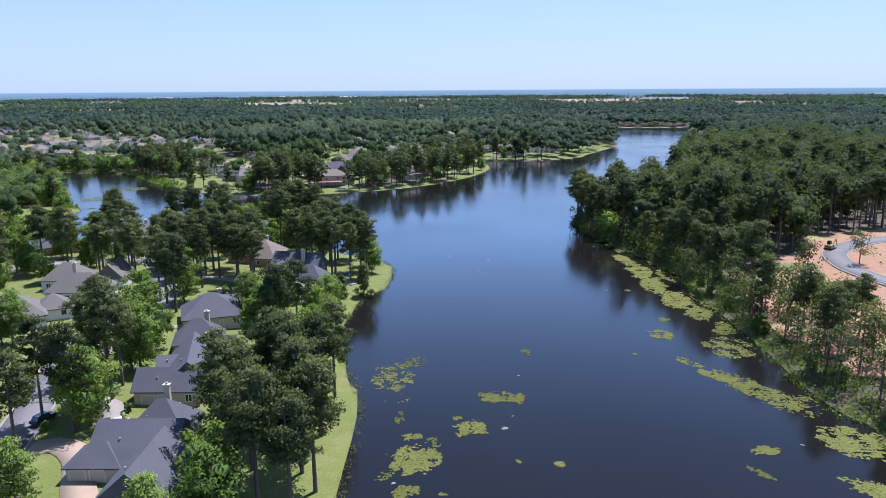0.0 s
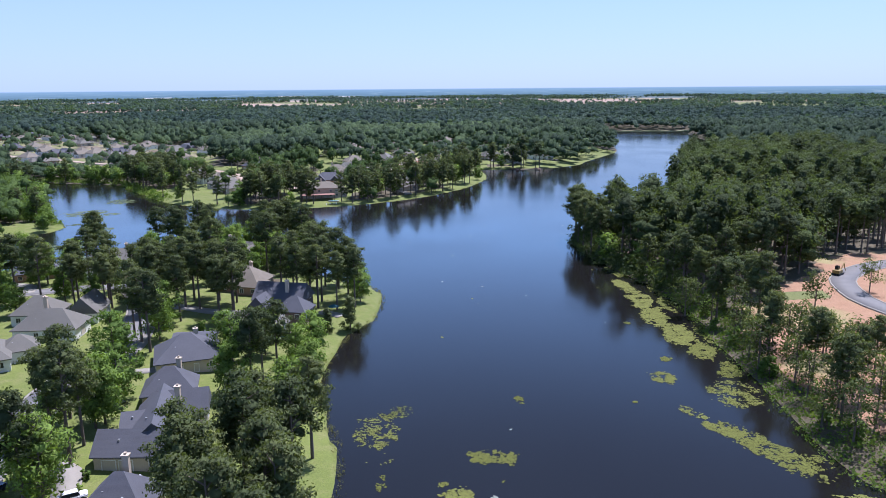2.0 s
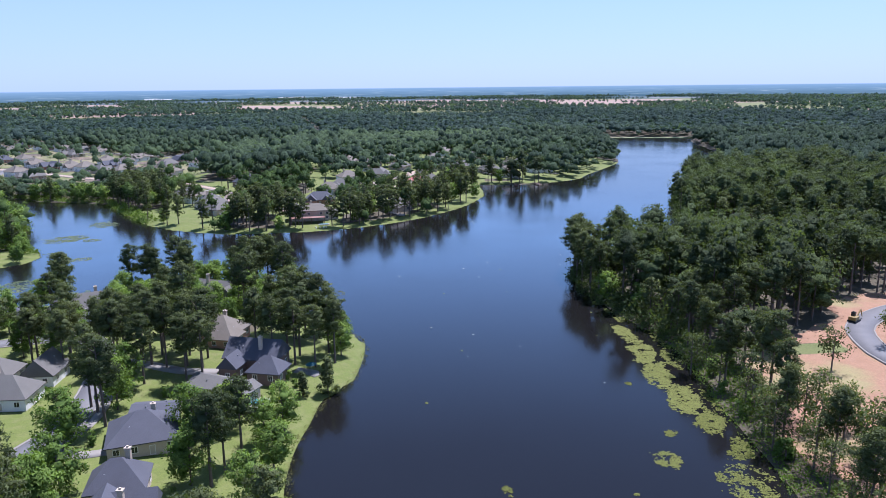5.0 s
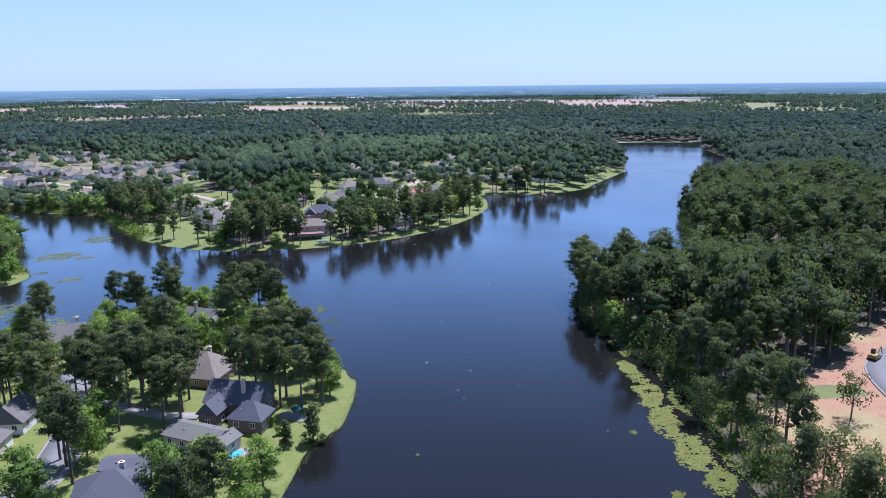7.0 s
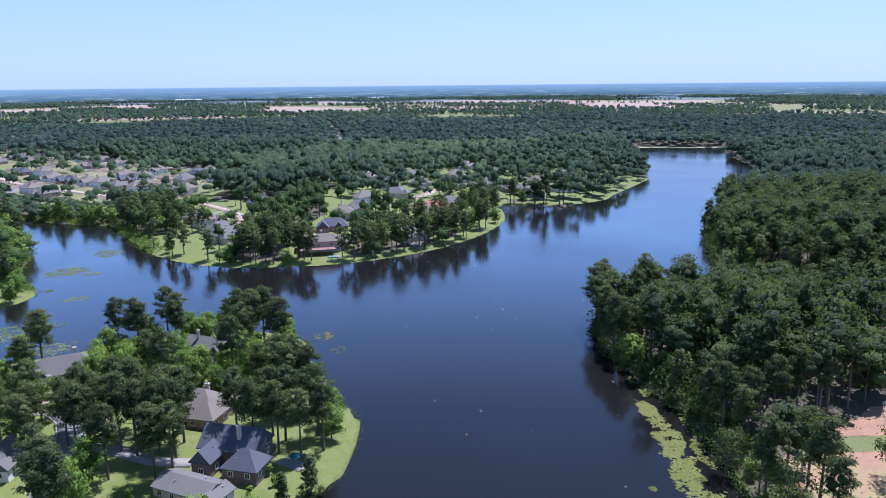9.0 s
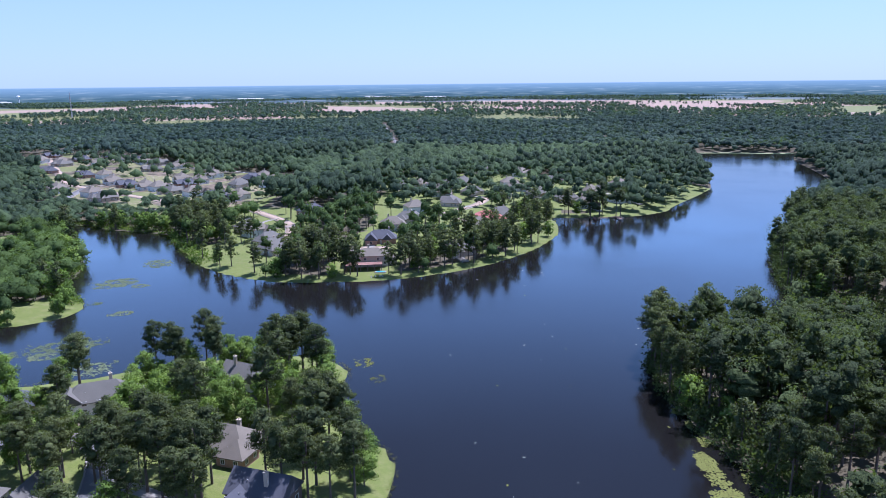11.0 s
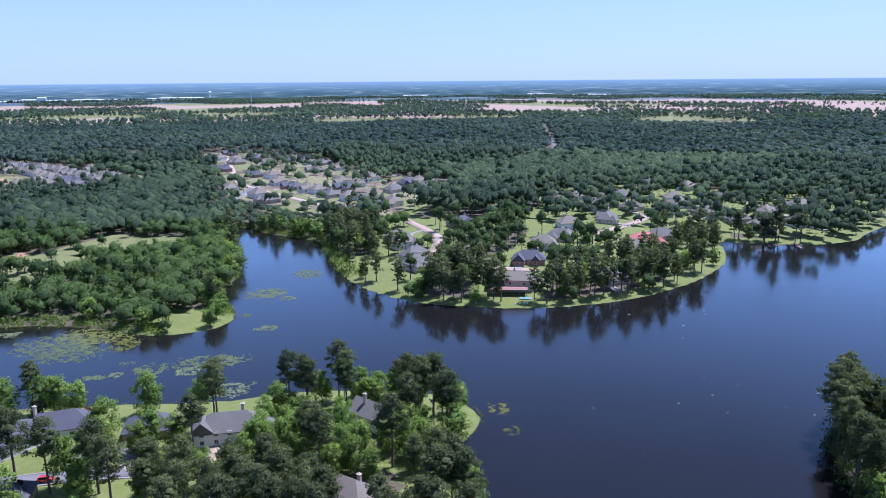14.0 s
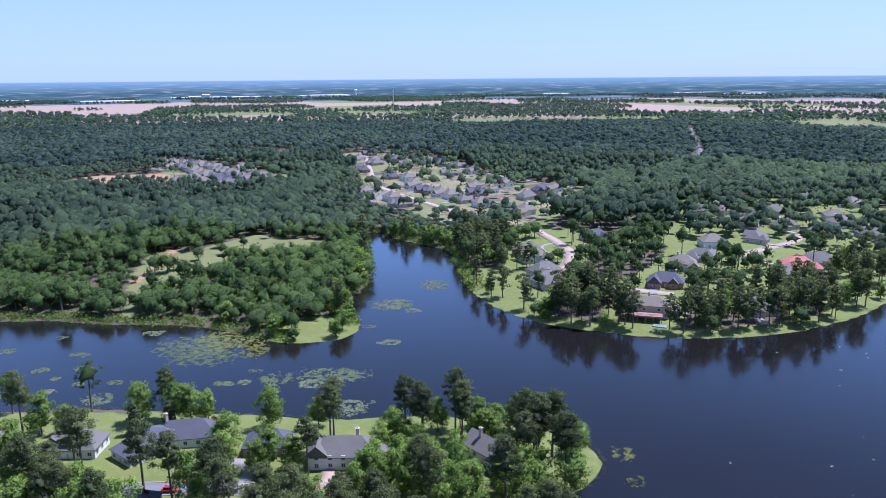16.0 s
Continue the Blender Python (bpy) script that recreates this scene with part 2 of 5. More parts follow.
# ---- mesh helpers ----
def mesh_np(name, verts, tris, mat, tint=None, normals=None):
    """A mesh from arrays of corners and triangles."""
    me = bpy.data.meshes.new(name)
    verts, tris = np.asarray(verts, np.float32), np.asarray(tris, np.int32)
    me.vertices.add(len(verts))
    me.vertices.foreach_set("co", verts.ravel())
    me.loops.add(tris.size)
    me.loops.foreach_set("vertex_index", tris.ravel())
    me.polygons.add(len(tris))
    me.polygons.foreach_set("loop_start", np.arange(0, tris.size, tris.shape[1], dtype=np.int32))
    if tint is not None:
        me.attributes.new("tint", "FLOAT", "POINT").data.foreach_set("value", np.asarray(tint, np.float32))
    me.update(calc_edges=True)
    if normals is not None:
        me.attributes.new("custom_normal", "FLOAT_VECTOR", "POINT").data.foreach_set("vector", np.asarray(normals, np.float32).ravel())
    me.materials.append(mat)
    return me


def mesh_bm(name, bm, mat):
    me = bpy.data.meshes.new(name)
    bmesh.ops.recalc_face_normals(bm, faces=bm.faces)
    bm.to_mesh(me)
    bm.free()
    me.materials.append(mat)
    return me


def part(name, bm, mat, parent, label=""):
    ob = new(name, mesh_bm(name, bm, mat) if isinstance(bm, bmesh.types.BMesh) else bm)
    ob.parent = parent
    return tagged(ob, label)


def box(bm, cx, cy, z0, w, d, h, ang=0.0, taper=1.0):
    """A box standing at z0, turned by ang degrees about its middle."""
    m = pose(cx, cy, z0 + h / 2, 0, 0, ang) @ Matrix.Diagonal((w, d, h, 1))
    vs = bmesh.ops.create_cube(bm, size=1, matrix=m)["verts"]
    if taper != 1.0:
        for v in vs:
            if v.co.z > z0 + h / 2:
                v.co.x, v.co.y = cx + (v.co.x - cx) * taper, cy + (v.co.y - cy) * taper
    return vs


def smooth_line(pts, step, closed=False):
    """Points along a Catmull-Rom line through the given ones."""
    p = [np.array(q, float) for q in pts]
    k, out = len(p), []
    for i in range(k if closed else k - 1):
        a, b2, c, d = (p[(i + j) % k] if closed else p[min(max(i + j, 0), k - 1)] for j in (-1, 0, 1, 2))
        m = max(1, int(np.linalg.norm(c - b2) / step))
        for s in range(m):
            t = s / m
            out.append(0.5 * (2 * b2 + (c - a) * t + (2 * a - 5 * b2 + 4 * c - d) * t * t + (3 * b2 - a - 3 * c + d) * t ** 3))
    if not closed:
        out.append(p[-1])
    return np.array(out)


# ---- plan: the lake and the lie of the land ----
WEST_SHORE = [(-8, -600), (-14, -200), (-12, 0), (-15, 60), (-16, 101), (-16, 129), (-19, 145), (-23, 158), (-26, 170), (-27, 183),
              (-25, 195), (-24, 208), (-19, 219), (-17, 235), (-18, 249), (-23, 259), (-34, 268), (-46, 278), (-51, 289), (-47, 300),
              (-46, 311), (-52, 321), (-66, 327), (-85, 326), (-105, 319), (-120, 311)]
COVE_SHORE = [(-139, 298), (-160, 289), (-182, 280), (-208, 268), (-228, 258), (-254, 241), (-300, 215), (-360, 190), (-430, 172),
              (-490, 190), (-500, 230), (-440, 264), (-361, 300), (-335, 314), (-304, 325), (-271, 341), (-240, 346), (-217, 346),
              (-204, 350), (-191, 363), (-190, 378), (-200, 391), (-215, 400), (-223, 414), (-229, 432), (-238, 453), (-263, 490),
              (-281, 513), (-301, 541), (-321, 567), (-308, 571), (-287, 558), (-268, 553), (-243, 547), (-228, 538)]
MID_SHORE = [(-222, 528), (-205, 503), (-192, 487), (-172, 462), (-152, 445), (-129, 434), (-110, 430), (-79, 433), (-54, 440),
             (-29, 455), (-8, 473), (14, 505), (28, 535), (36, 563), (38, 590), (36, 612), (35, 627), (52, 627), (73, 627), (98, 638),
             (122, 657), (140, 693), (160, 730), (178, 765), (192, 800), (201, 855), (212, 940), (222, 1030), (234, 1140), (237, 1156)]
EAST_SHORE = [(375, 1141), (362, 1085), (350, 1037), (338, 950), (325, 874), (300, 800), (260, 720), (215, 640), (182, 570), (166, 532),
              (156, 495), (147, 460), (143, 438), (150, 421), (166, 407), (186, 396), (200, 382), (188, 366), (160, 356), (130, 353), (105, 355), (84, 355), (68, 347), (61, 332), (62, 312),
              (64, 297), (68, 278), (74, 260), (78, 240), (78, 220), (77, 200), (77, 170), (75, 147), (75, 134), (78, 124), (77, 112),
              (78, 60), (82, 0), (84, -200), (80, -600)]
SHORE = smooth_line(WEST_SHORE + COVE_SHORE + MID_SHORE + EAST_SHORE, 4, True)


def signed(x, y):
    """Metres inland from the shore; below nought on the water."""
    x, y = np.atleast_1d(np.asarray(x, float)), np.atleast_1d(np.asarray(y, float))
    out = np.full(x.shape, 900.0)
    near = np.where((np.abs(x + 60) < 720) & (y > -900) & (y < 1400))[0]
    a, d = SHORE, np.roll(SHORE, -1, 0) - SHORE
    dd = (d ** 2).sum(1) + 1e-9
    for s in range(0, len(near), 4000):
        k = near[s:s + 4000]
        px, py = x[k][:, None] - a[:, 0], y[k][:, None] - a[:, 1]
        t = np.clip((px * d[:, 0] + py * d[:, 1]) / dd, 0, 1)
        dist = np.sqrt(((px - t * d[:, 0]) ** 2 + (py - t * d[:, 1]) ** 2).min(1))
        up = (a[:, 1] <= y[k][:, None]) != (a[:, 1] + d[:, 1] <= y[k][:, None])
        cx = a[:, 0] + (y[k][:, None] - a[:, 1]) / np.where(d[:, 1] == 0, 1e-9, d[:, 1]) * d[:, 0]
        inside = (up & (cx > x[k][:, None])).sum(1) % 2 == 1
        out[k] = np.where(inside, -dist, dist)
    return out


def ripple(x, y, s):
    return (np.sin(x / s + 1.3 * np.sin(y / (s * 1.7))) + np.sin(y / (s * 0.8) + 1.1 * np.sin(x / (s * 1.3) + 2))) * 0.5


def land(x, y, d=None):
    """Height of the ground."""
    x, y = np.atleast_1d(np.asarray(x, float)), np.atleast_1d(np.asarray(y, float))
    d = signed(x, y) if d is None else d
    z = 0.12 + np.clip(d, 0, 6) * 0.09 + 3.4 * (1 - np.exp(-np.clip(d - 4, 0, None) / 38)) + 0.35 * ripple(x, y, 23) * np.clip(d / 30, 0, 1)
    z = z + np.clip((d - 120) / 400, 0, 1) * (2.0 + 2.5 * ripple(x, y, 170))
    z = np.where(d < 0, -0.15 - np.minimum(2.5, -d * 0.16), z)
    return z


def ground_z(x, y):
    return float(land(x, y)[0])


def inside(x, y, poly):
    x, y = np.asarray(x, float), np.asarray(y, float)
    c = np.zeros(x.shape, bool)
    for (x0, y0), (x1, y1) in zip(poly, poly[1:] + poly[:1]):
        if y0 != y1:
            c ^= ((y0 <= y) != (y1 <= y)) & (x < x0 + (y - y0) * (x1 - x0) / (y1 - y0))
    return c


def to_line(x, y, line):
    """Distance to a line of points."""
    best = np.full(np.shape(x), 1e9)
    for p, q in zip(line[:-1], line[1:]):
        d = q - p
        t = np.clip(((x - p[0]) * d[0] + (y - p[1]) * d[1]) / (d @ d + 1e-9), 0, 1)
        best = np.minimum(best, np.hypot(x - p[0] - t * d[0], y - p[1] - t * d[1]))
    return best


DIRT_LOT = [(97, 120), (86, 150), (84, 180), (86, 205), (95, 232), (110, 243), (137, 262), (143, 280), (165, 290), (200, 304), (300, 310), (300, 120)]
MEADOW = [(-345, 366), (-368, 385), (-398, 420), (-402, 442), (-376, 440), (-384, 470), (-384, 512), (-362, 505), (-340, 520), (-308, 512), (-306, 488), (-326, 452), (-340, 460), (-333, 425), (-322, 392), (-324, 374), (-312, 348), (-301, 332), (-306, 328), (-322, 346)]
TRAIL = [(-350, 372), (-362, 395), (-384, 425), (-398, 445)]
ORANGE_LOT = [(-770, 590), (-700, 610), (-690, 690), (-750, 720), (-800, 660)]
SUBURB_A = [(-690, 650), (-570, 660), (-545, 730), (-560, 790), (-700, 810), (-870, 800), (-860, 760), (-760, 740)]
SUBURB_B = [(-680, 960), (-590, 900), (-470, 760), (-385, 650), (-270, 600), (-215, 640), (-215, 860), (-330, 850), (-400, 900), (-440, 960), (-560, 1030), (-680, 1030)]
SUBURB_C = [(-840, 900), (-700, 900), (-700, 980), (-840, 980)]
MID_LAND = [(-235, 530), (-205, 480), (-130, 425), (-50, 430), (20, 500), (50, 570), (45, 625), (110, 640), (150, 690), (190, 790), (150, 860), (-60, 860), (-150, 800), (-210, 700)]
NEAR_BANK = [(-10, 40), (-10, 240), (-40, 330), (-110, 325), (-300, 210), (-420, 160), (-420, 40)]
STREETS = {
    "street": (6.6, [(-66, 70), (-71, 100), (-77, 127), (-83, 150), (-84, 170), (-81, 188), (-84, 207), (-90, 226), (-99, 243), (-108, 250)]),
    "back_street": (6.6, [(-108, 250), (-121, 247), (-138, 241), (-158, 229), (-180, 213), (-205, 196), (-240, 180)]),
    "peninsula_street": (7.5, [(-215, 640), (-196, 618), (-172, 592), (-152, 565), (-141, 530), (-142, 512), (-122, 502), (-95, 497), (-68, 500)]),
    "red_roof_street": (7.5, [(-20, 700), (-25, 669), (-38, 640), (-47, 615), (-35, 598)]),
    "suburb_street": (8.0, [(-660, 1030), (-600, 950), (-545, 880), (-496, 817), (-451, 763), (-385, 715), (-334, 686), (-290, 661), (-253, 648)]),
    "suburb_lane": (7.0, [(-560, 1000), (-500, 960), (-430, 926), (-340, 880), (-245, 835)]),
    "hill_lane": (7.0, [(-850, 785), (-740, 770), (-660, 735), (-570, 705)]),
    "woods_road": (8.0, [(-383, 615), (-392, 660), (-420, 750)]),
    "far_road": (6.0, [(-330, 1800), (-260, 1500), (-200, 1250), (-190, 1100)]),
    "lot_road": (7.5, [(138, 200), (135, 216), (133, 230), (138, 250), (151, 263), (170, 273), (200, 280), (240, 284)]),
}
LINES = {k: smooth_line(p, 5) for k, (w, p) in STREETS.items()}
POINT_WOOD = [(-112, 262), (-50, 258), (-46, 272), (-56, 290), (-52, 316), (-85, 321), (-112, 300)]
STREET_WOOD = [(-195, 190), (-110, 215), (-95, 245), (-118, 240), (-165, 218), (-215, 205)]
LOW_WOODS = [[(-720, 540), (-520, 590), (-530, 665), (-690, 650), (-860, 765), (-900, 640), (-860, 560)],
             [(-420, 585), (-330, 570), (-232, 545), (-212, 600), (-270, 605), (-385, 655), (-470, 770), (-520, 790)],
             [(-420, 340), (-330, 340), (-290, 460), (-330, 430), (-345, 385), (-400, 400)]]
MID_DENSE = [[(-125, 434), (-90, 435), (-90, 474), (-116, 482)], [(-52, 444), (-28, 458), (-6, 478), (10, 500), (-8, 535), (-30, 525), (-46, 500), (-56, 470)],
             [(-128, 520), (-100, 515), (-92, 560), (-100, 620), (-140, 600), (-135, 555)], [(-228, 540), (-204, 506), (-188, 505), (-180, 520), (-192, 545), (-205, 575), (-228, 565)],
             [(-200, 640), (-120, 640), (-112, 720), (-160, 800), (-215, 760)], [(40, 630), (70, 632), (60, 650), (40, 650)]]
LONE = [DIRT_LOT, ORANGE_LOT, MEADOW]

RED_FIELD_1 = [(-3500, 1850), (-2500, 2080), (-1650, 2850), (-1350, 3150), (-1500, 3450), (-2400, 2700), (-3500, 2300)]
RED_FIELD_2 = [(-1500, 3650), (-650, 3450), (100, 3300), (1000, 3250), (1200, 3700), (-600, 3900), (-1500, 3950)]
PASTURES = [[(-720, 2650), (-350, 2400), (-290, 2560), (-600, 2800)], [(-210, 1960), (60, 1740), (190, 1900), (-60, 2230)],
            [(-930, 1620), (-700, 1740), (-440, 1960), (-420, 2200), (-930, 1900)], [(-1000, 2900), (-300, 2900), (300, 2750), (300, 2900), (-900, 3100)]]

# ---- houses: footprints first, so that trees and lawns keep clear of them ----
# wing: centre x, y, width, depth, turn, eave height, rise, roof kind
NEAR_HOUSES = [
    ("large house with slate grey shingle roof and tan brick walls", (-45.5, 106.5), TAN, ROOF_SLATE, True,
     [(-3.3, 2.3, 13, 13, 0, 3.0, 4.5, "gable"), (-8.6, -1.3, 8.2, 6.6, 0, 2.9, 2.5, "hip"), (-3, 10, 10, 9, 0, 3.0, 4.6, "hip"), (1.2, -7.5, 9.6, 14, 0, 3.0, 4.4, "gable_y"), (5.2, -3.5, 5, 5, 0, 3.0, 2.6, "gable")],
     [(-3.2, 13.2, 8.6)], [(1, "s", -2.4), (1, "s", 0.7)]),
    ("long house with slate grey shingle roof among pines", (-49, 139), TAN, ROOF_SLATE, True,
     [(-3.8, -6, 12.5, 7.4, 0, 3.2, 3.2, "gable"), (-3, 3, 9, 18, 14, 3.3, 4.2, "gable_y"), (-7.5, 4.5, 5.5, 7, 14, 3.2, 1.9, "gable"), (-1, 11, 9, 7, 14, 3.3, 3.4, "gable"), (-7.5, 21, 10.5, 9, 14, 3.3, 4.4, "hip")],
     [(-1, 8, 8.4), (-6, 23, 8.6)], [(0, "s", -3.6), (0, "s", -0.6)]),
    ("house with slate grey hip roof beside the street", (-60, 181), TAN, ROOF_SLATE, True,
     [(0, 0, 14.5, 13, 20, 3.2, 4.6, "hip"), (-2, 12, 10, 6, 6, 3.0, 0.9, "gable")], [(1.5, 2.5, 8.0)], [(0, "w", 1.0)]),
    ("low pool house with pale grey roof and tan walls", (-51, 208), TAN, ROOF_GREY, True,
     [(0, 0, 15, 8, -22, 3.0, 1.8, "gable"), (7, -3, 5, 6, -22, 2.8, 1.4, "gable_y")], [], []),
    ("two storey house with steep slate roof and dark brick walls", (-46, 224), DARKWALL, ROOF_SLATE, True,
     [(0, 2, 15, 10, -12, 4.5, 4.3, "gable"), (5, -6, 9, 7.5, -12, 3.2, 3.5, "hip"), (-5, -5, 5, 6, -12, 4.1, 2.9, "gable_y")], [(2, -1, 10.0)], [(0, "w", 0)]),
    ("house with several grey hip roofs behind a hedge", (-106, 207), WHITE, ROOF_GREY, True,
     [(3, -7, 16, 10, 4, 3.3, 4.2, "hip"), (-7, 6, 12, 10, 4, 3.3, 4.2, "hip"), (6, 8, 8, 10, 4, 3.3, 4.2, "gable_y")], [(-3, 2, 8.0)], [(0, "e", 0)]),
    ("house with pale grey roof beside the street", (-108, 177), WHITE, ROOF_GREY, True,
     [(0, 0, 12, 14, 30, 3.2, 4.2, "hip"), (6, 6, 8, 8, 30, 3.0, 3.0, "hip")], [], [(0, "e", 1)]),
    ("house with grey hip roof near the cove", (-225, 220), TAN, ROOF_GREY, True,
     [(0, 0, 14, 11, 32, 3.3, 4.2, "hip")], [(4, 2, 7.8)], [(0, "s", 0)]),
    ("house with grey roof and white gabled dormers", (-197, 234), WHITE, ROOF_GREY, True,
     [(0, 0, 17, 11, 32, 3.4, 4.6, "hip"), (-3.5, -4, 3.2, 5, 32, 5.6, 1.6, "gable_y"), (0.5, -2, 3.2, 5, 32, 5.4, 1.6, "gable_y"), (4.5, 1, 3.2, 5, 32, 5.6, 1.6, "gable_y")], [], [(0, "w", 0)]),
    ("large house with sweeping blue grey hip roof", (-175, 250), WHITE, ROOF_SLATE, True,
     [(-1, -3, 11, 22, -8, 3.4, 5.0, "hip"), (4, 7, 20, 10, 40, 3.4, 4.4, "hip")], [(-2, 4, 9.5)], [(0, "e", -4)]),
    ("house with dark grey hip roof by the cove", (-143, 266), BRICK, ROOF_SLATE, True,
     [(0, 0, 15, 10, 32, 3.2, 4.0, "hip")], [], [(0, "s", 2)]),
    ("white two storey house with grey gabled roof", (-116, 271), WHITE, ROOF_GREY, True,
     [(0, 0, 20, 10, 30, 4.6, 4.4, "hip"), (-6, -6, 6, 6, 30, 5.2, 3.0, "gable_y"), (9, 3, 8, 8, 30, 4.2, 3.6, "hip")], [(2, 4, 10.0)], [(0, "s", 4)]),
    ("house with brown grey hip roof in dense trees", (-65, 250), BRICK, ROOF_BROWN, True,
     [(0, 0, 17, 12, -12, 3.3, 4.6, "hip"), (5, -6, 8, 8, -12, 3.2, 3.4, "hip")], [(3, 1, 8.6)], [(0, "w", 0)]),
    ("white house with pale roof under tall trees", (-79, 297), WHITE, ROOF_GREY, True,
     [(0, 0, 15, 9, -20, 3.3, 3.6, "gable"), (7, -4, 6, 9, -20, 3.2, 3.0, "gable_y")], [(-3, 0, 9.0)], []),
    ("house with dark slate roof beside the back street", (-152, 219), BRICK, ROOF_SLATE, True,
     [(0, 0, 16, 10, 30, 3.2, 4.0, "hip")], [], [(0, "n", 0)]),
]
# peninsula houses: x, y, turn, style
MID_HOUSES = [(-176, 550, 50, 0), (-166, 535, 50, 1), (-146, 506, 60, 0), (-137, 488, 60, 0), (-76, 516, 10, 2), (-14, 590, 25, 3), (-4, 613, 20, 0), (-76, 557, 15, 1),
              (-24, 494, 30, 0), (-70, 584, 5, 0), (-106, 747, 20, 0), (-86, 752, 70, 1), (-63, 752, 10, 0), (-48, 778, 40, 0), (-2, 769, 15, 1), (8, 840, 60, 1),
              (24, 712, 30, 0), (-60, 705, 0, 1), (-34, 717, 45, 0), (48, 690, 20, 0), (70, 720, 60, 1), (92, 690, 35, 1), (-8, 700, 0, 0), (-71, 626, 30, 1),
              (-47, 661, 80, 0), (40, 800, 10, 0), (100, 770, 50, 1), (-150, 610, 50, 2), (-30, 850, 20, 0), (85, 745, 20, 0), (-18, 561, 20, 1), (62, 662, 10, 1), (3, 742, 40, 1)]
DECK_HOUSE = (-73, 462)
SUBURB_ROWS = [("hill_lane", 20, 15)]
LOOSE_SUBURB = [(-378, 686), (-354, 665), (-407, 770), (-374, 745), (-353, 736), (-334, 726), (-314, 710), (-287, 699), (-318, 753), (-316, 774), (-322, 823),
                (-310, 830), (-299, 835), (-269, 797), (-261, 811), (-249, 817), (-265, 752), (-234, 751), (-256, 684), (-236, 680), (-426, 708), (-559, 913),
                (-607, 943), (-543, 992), (-501, 958), (-467, 941), (-445, 936), (-441, 811), (-466, 819), (-343, 791), (-245, 745), (-266, 631)]
LOOSE_HILL = [(-608, 945), (-628, 1000), (-648, 1060), (-570, 930), (-546, 1004), (-508, 968), (-483, 958), (-459, 942), (-436, 930), (-419, 872), (-400, 900), (-530, 850),
              (-660, 668), (-632, 680), (-604, 690), (-578, 722), (-640, 712), (-668, 700), (-780, 930), (-756, 950), (-730, 930), (-806, 940), (-690, 800), (-655, 780), (-620, 760), (-520, 930), (-560, 960)]
FOOT = [(x + cx, y + cy, 0.55 * max(w, d) + 1.5) for _, (x, y), _, _, _, wings, _, _ in NEAR_HOUSES for cx, cy, w, d, *_ in wings]
FOOT += [(x, y, 11) for x, y, *_ in MID_HOUSES] + [(*DECK_HOUSE, 13), (-44, 206, 6)]
FAR_HOUSES = [(x, y, random.Random(i).choice((-35, -25, 55, 145)) + random.Random(i).uniform(-8, 8), (1, 0, 1, 2, 1)[i % 5]) for i, (x, y) in enumerate(LOOSE_SUBURB + LOOSE_HILL)]
for street, gap, off in SUBURB_ROWS:
    line = LINES[street]
    run = np.concatenate([[0], np.cumsum(np.hypot(*np.diff(line, axis=0).T))])
    rr = random.Random(street)
    for k, s in enumerate(np.arange(8, run[-1] - 6, gap)):
        px, py = np.interp(s, run, line[:, 0]), np.interp(s, run, line[:, 1])
        qx, qy = np.interp(s + 2, run, line[:, 0]), np.interp(s + 2, run, line[:, 1])
        u = np.array([qx - px, qy - py])
        u /= np.linalg.norm(u) + 1e-9
        for side in (-1, 1):
            x, y = px - u[1] * off * side + rr.uniform(-2, 2), py + u[0] * off * side + rr.uniform(-2, 2)
            FAR_HOUSES.append((x, y, math.degrees(math.atan2(u[1], u[0])) + rr.choice((0, 180)), rr.choice((0, 1, 1, 1, 0, 2))))
FAR_HOUSES = [h for i, h in enumerate(FAR_HOUSES) if signed(h[0], h[1])[0] > 14 and all(math.hypot(h[0] - g[0], h[1] - g[1]) > 14 for g in FAR_HOUSES[:i])]
FOOT += [(x, y, 11) for x, y, *_ in FAR_HOUSES]
FOOT = np.array(FOOT)


def clear_of(x, y, pad):
    """Whether points lie off houses and streets."""
    ok = np.ones(np.shape(x), bool)
    for fx, fy, fr in FOOT:
        ok &= (x - fx) ** 2 + (y - fy) ** 2 > (fr + pad) ** 2
    for k, line in LINES.items():
        ok &= to_line(x, y, line) > STREETS[k][0] / 2 + pad + 0.8
    return ok


# ---- ground and water ----
def spaced(lo, hi, start, grow):
    out, s = [lo], start
    while out[-1] < hi:
        out.append(out[-1] + s)
        s *= grow
    return np.array(out[1:])


gx = np.concatenate([-spaced(460, 900, 6, 1.05)[::-1], np.arange(-460, 420, 4.2), spaced(420, 900, 6, 1.06)])
gx = np.concatenate([-spaced(-gx[0], 5300, 55, 1.012)[::-1], gx, spaced(gx[-1], 5300, 60, 1.03)])
gy = np.concatenate([-spaced(-70, 900, 8, 1.12)[::-1], np.arange(70, 660, 4.2), np.arange(660, 1200, 8), spaced(1200, 5300, 14, 1.04)])
X, Y = np.meshgrid(gx, gy)
gxf, gyf = X.ravel(), Y.ravel()
gd = signed(gxf, gyf)
gz = land(gxf, gyf, gd)
r = np.hypot(gxf, gyf)
clampr = np.minimum(1, 4850 / np.maximum(r, 1))
nx, ny = len(gx), len(gy)
i0 = (np.arange(ny - 1)[:, None] * nx + np.arange(nx - 1)).ravel()
quads = np.stack([i0, i0 + 1, i0 + nx + 1, i0 + nx], 1)
fr = r[quads].min(1)
keep_near = fr < 4000
me = mesh_np("ground", np.stack([gxf * clampr, gyf * clampr, gz], 1), quads[keep_near], GROUND)
near_bank = inside(gxf, gyf, NEAR_BANK)
mid_land = inside(gxf, gyf, MID_LAND)
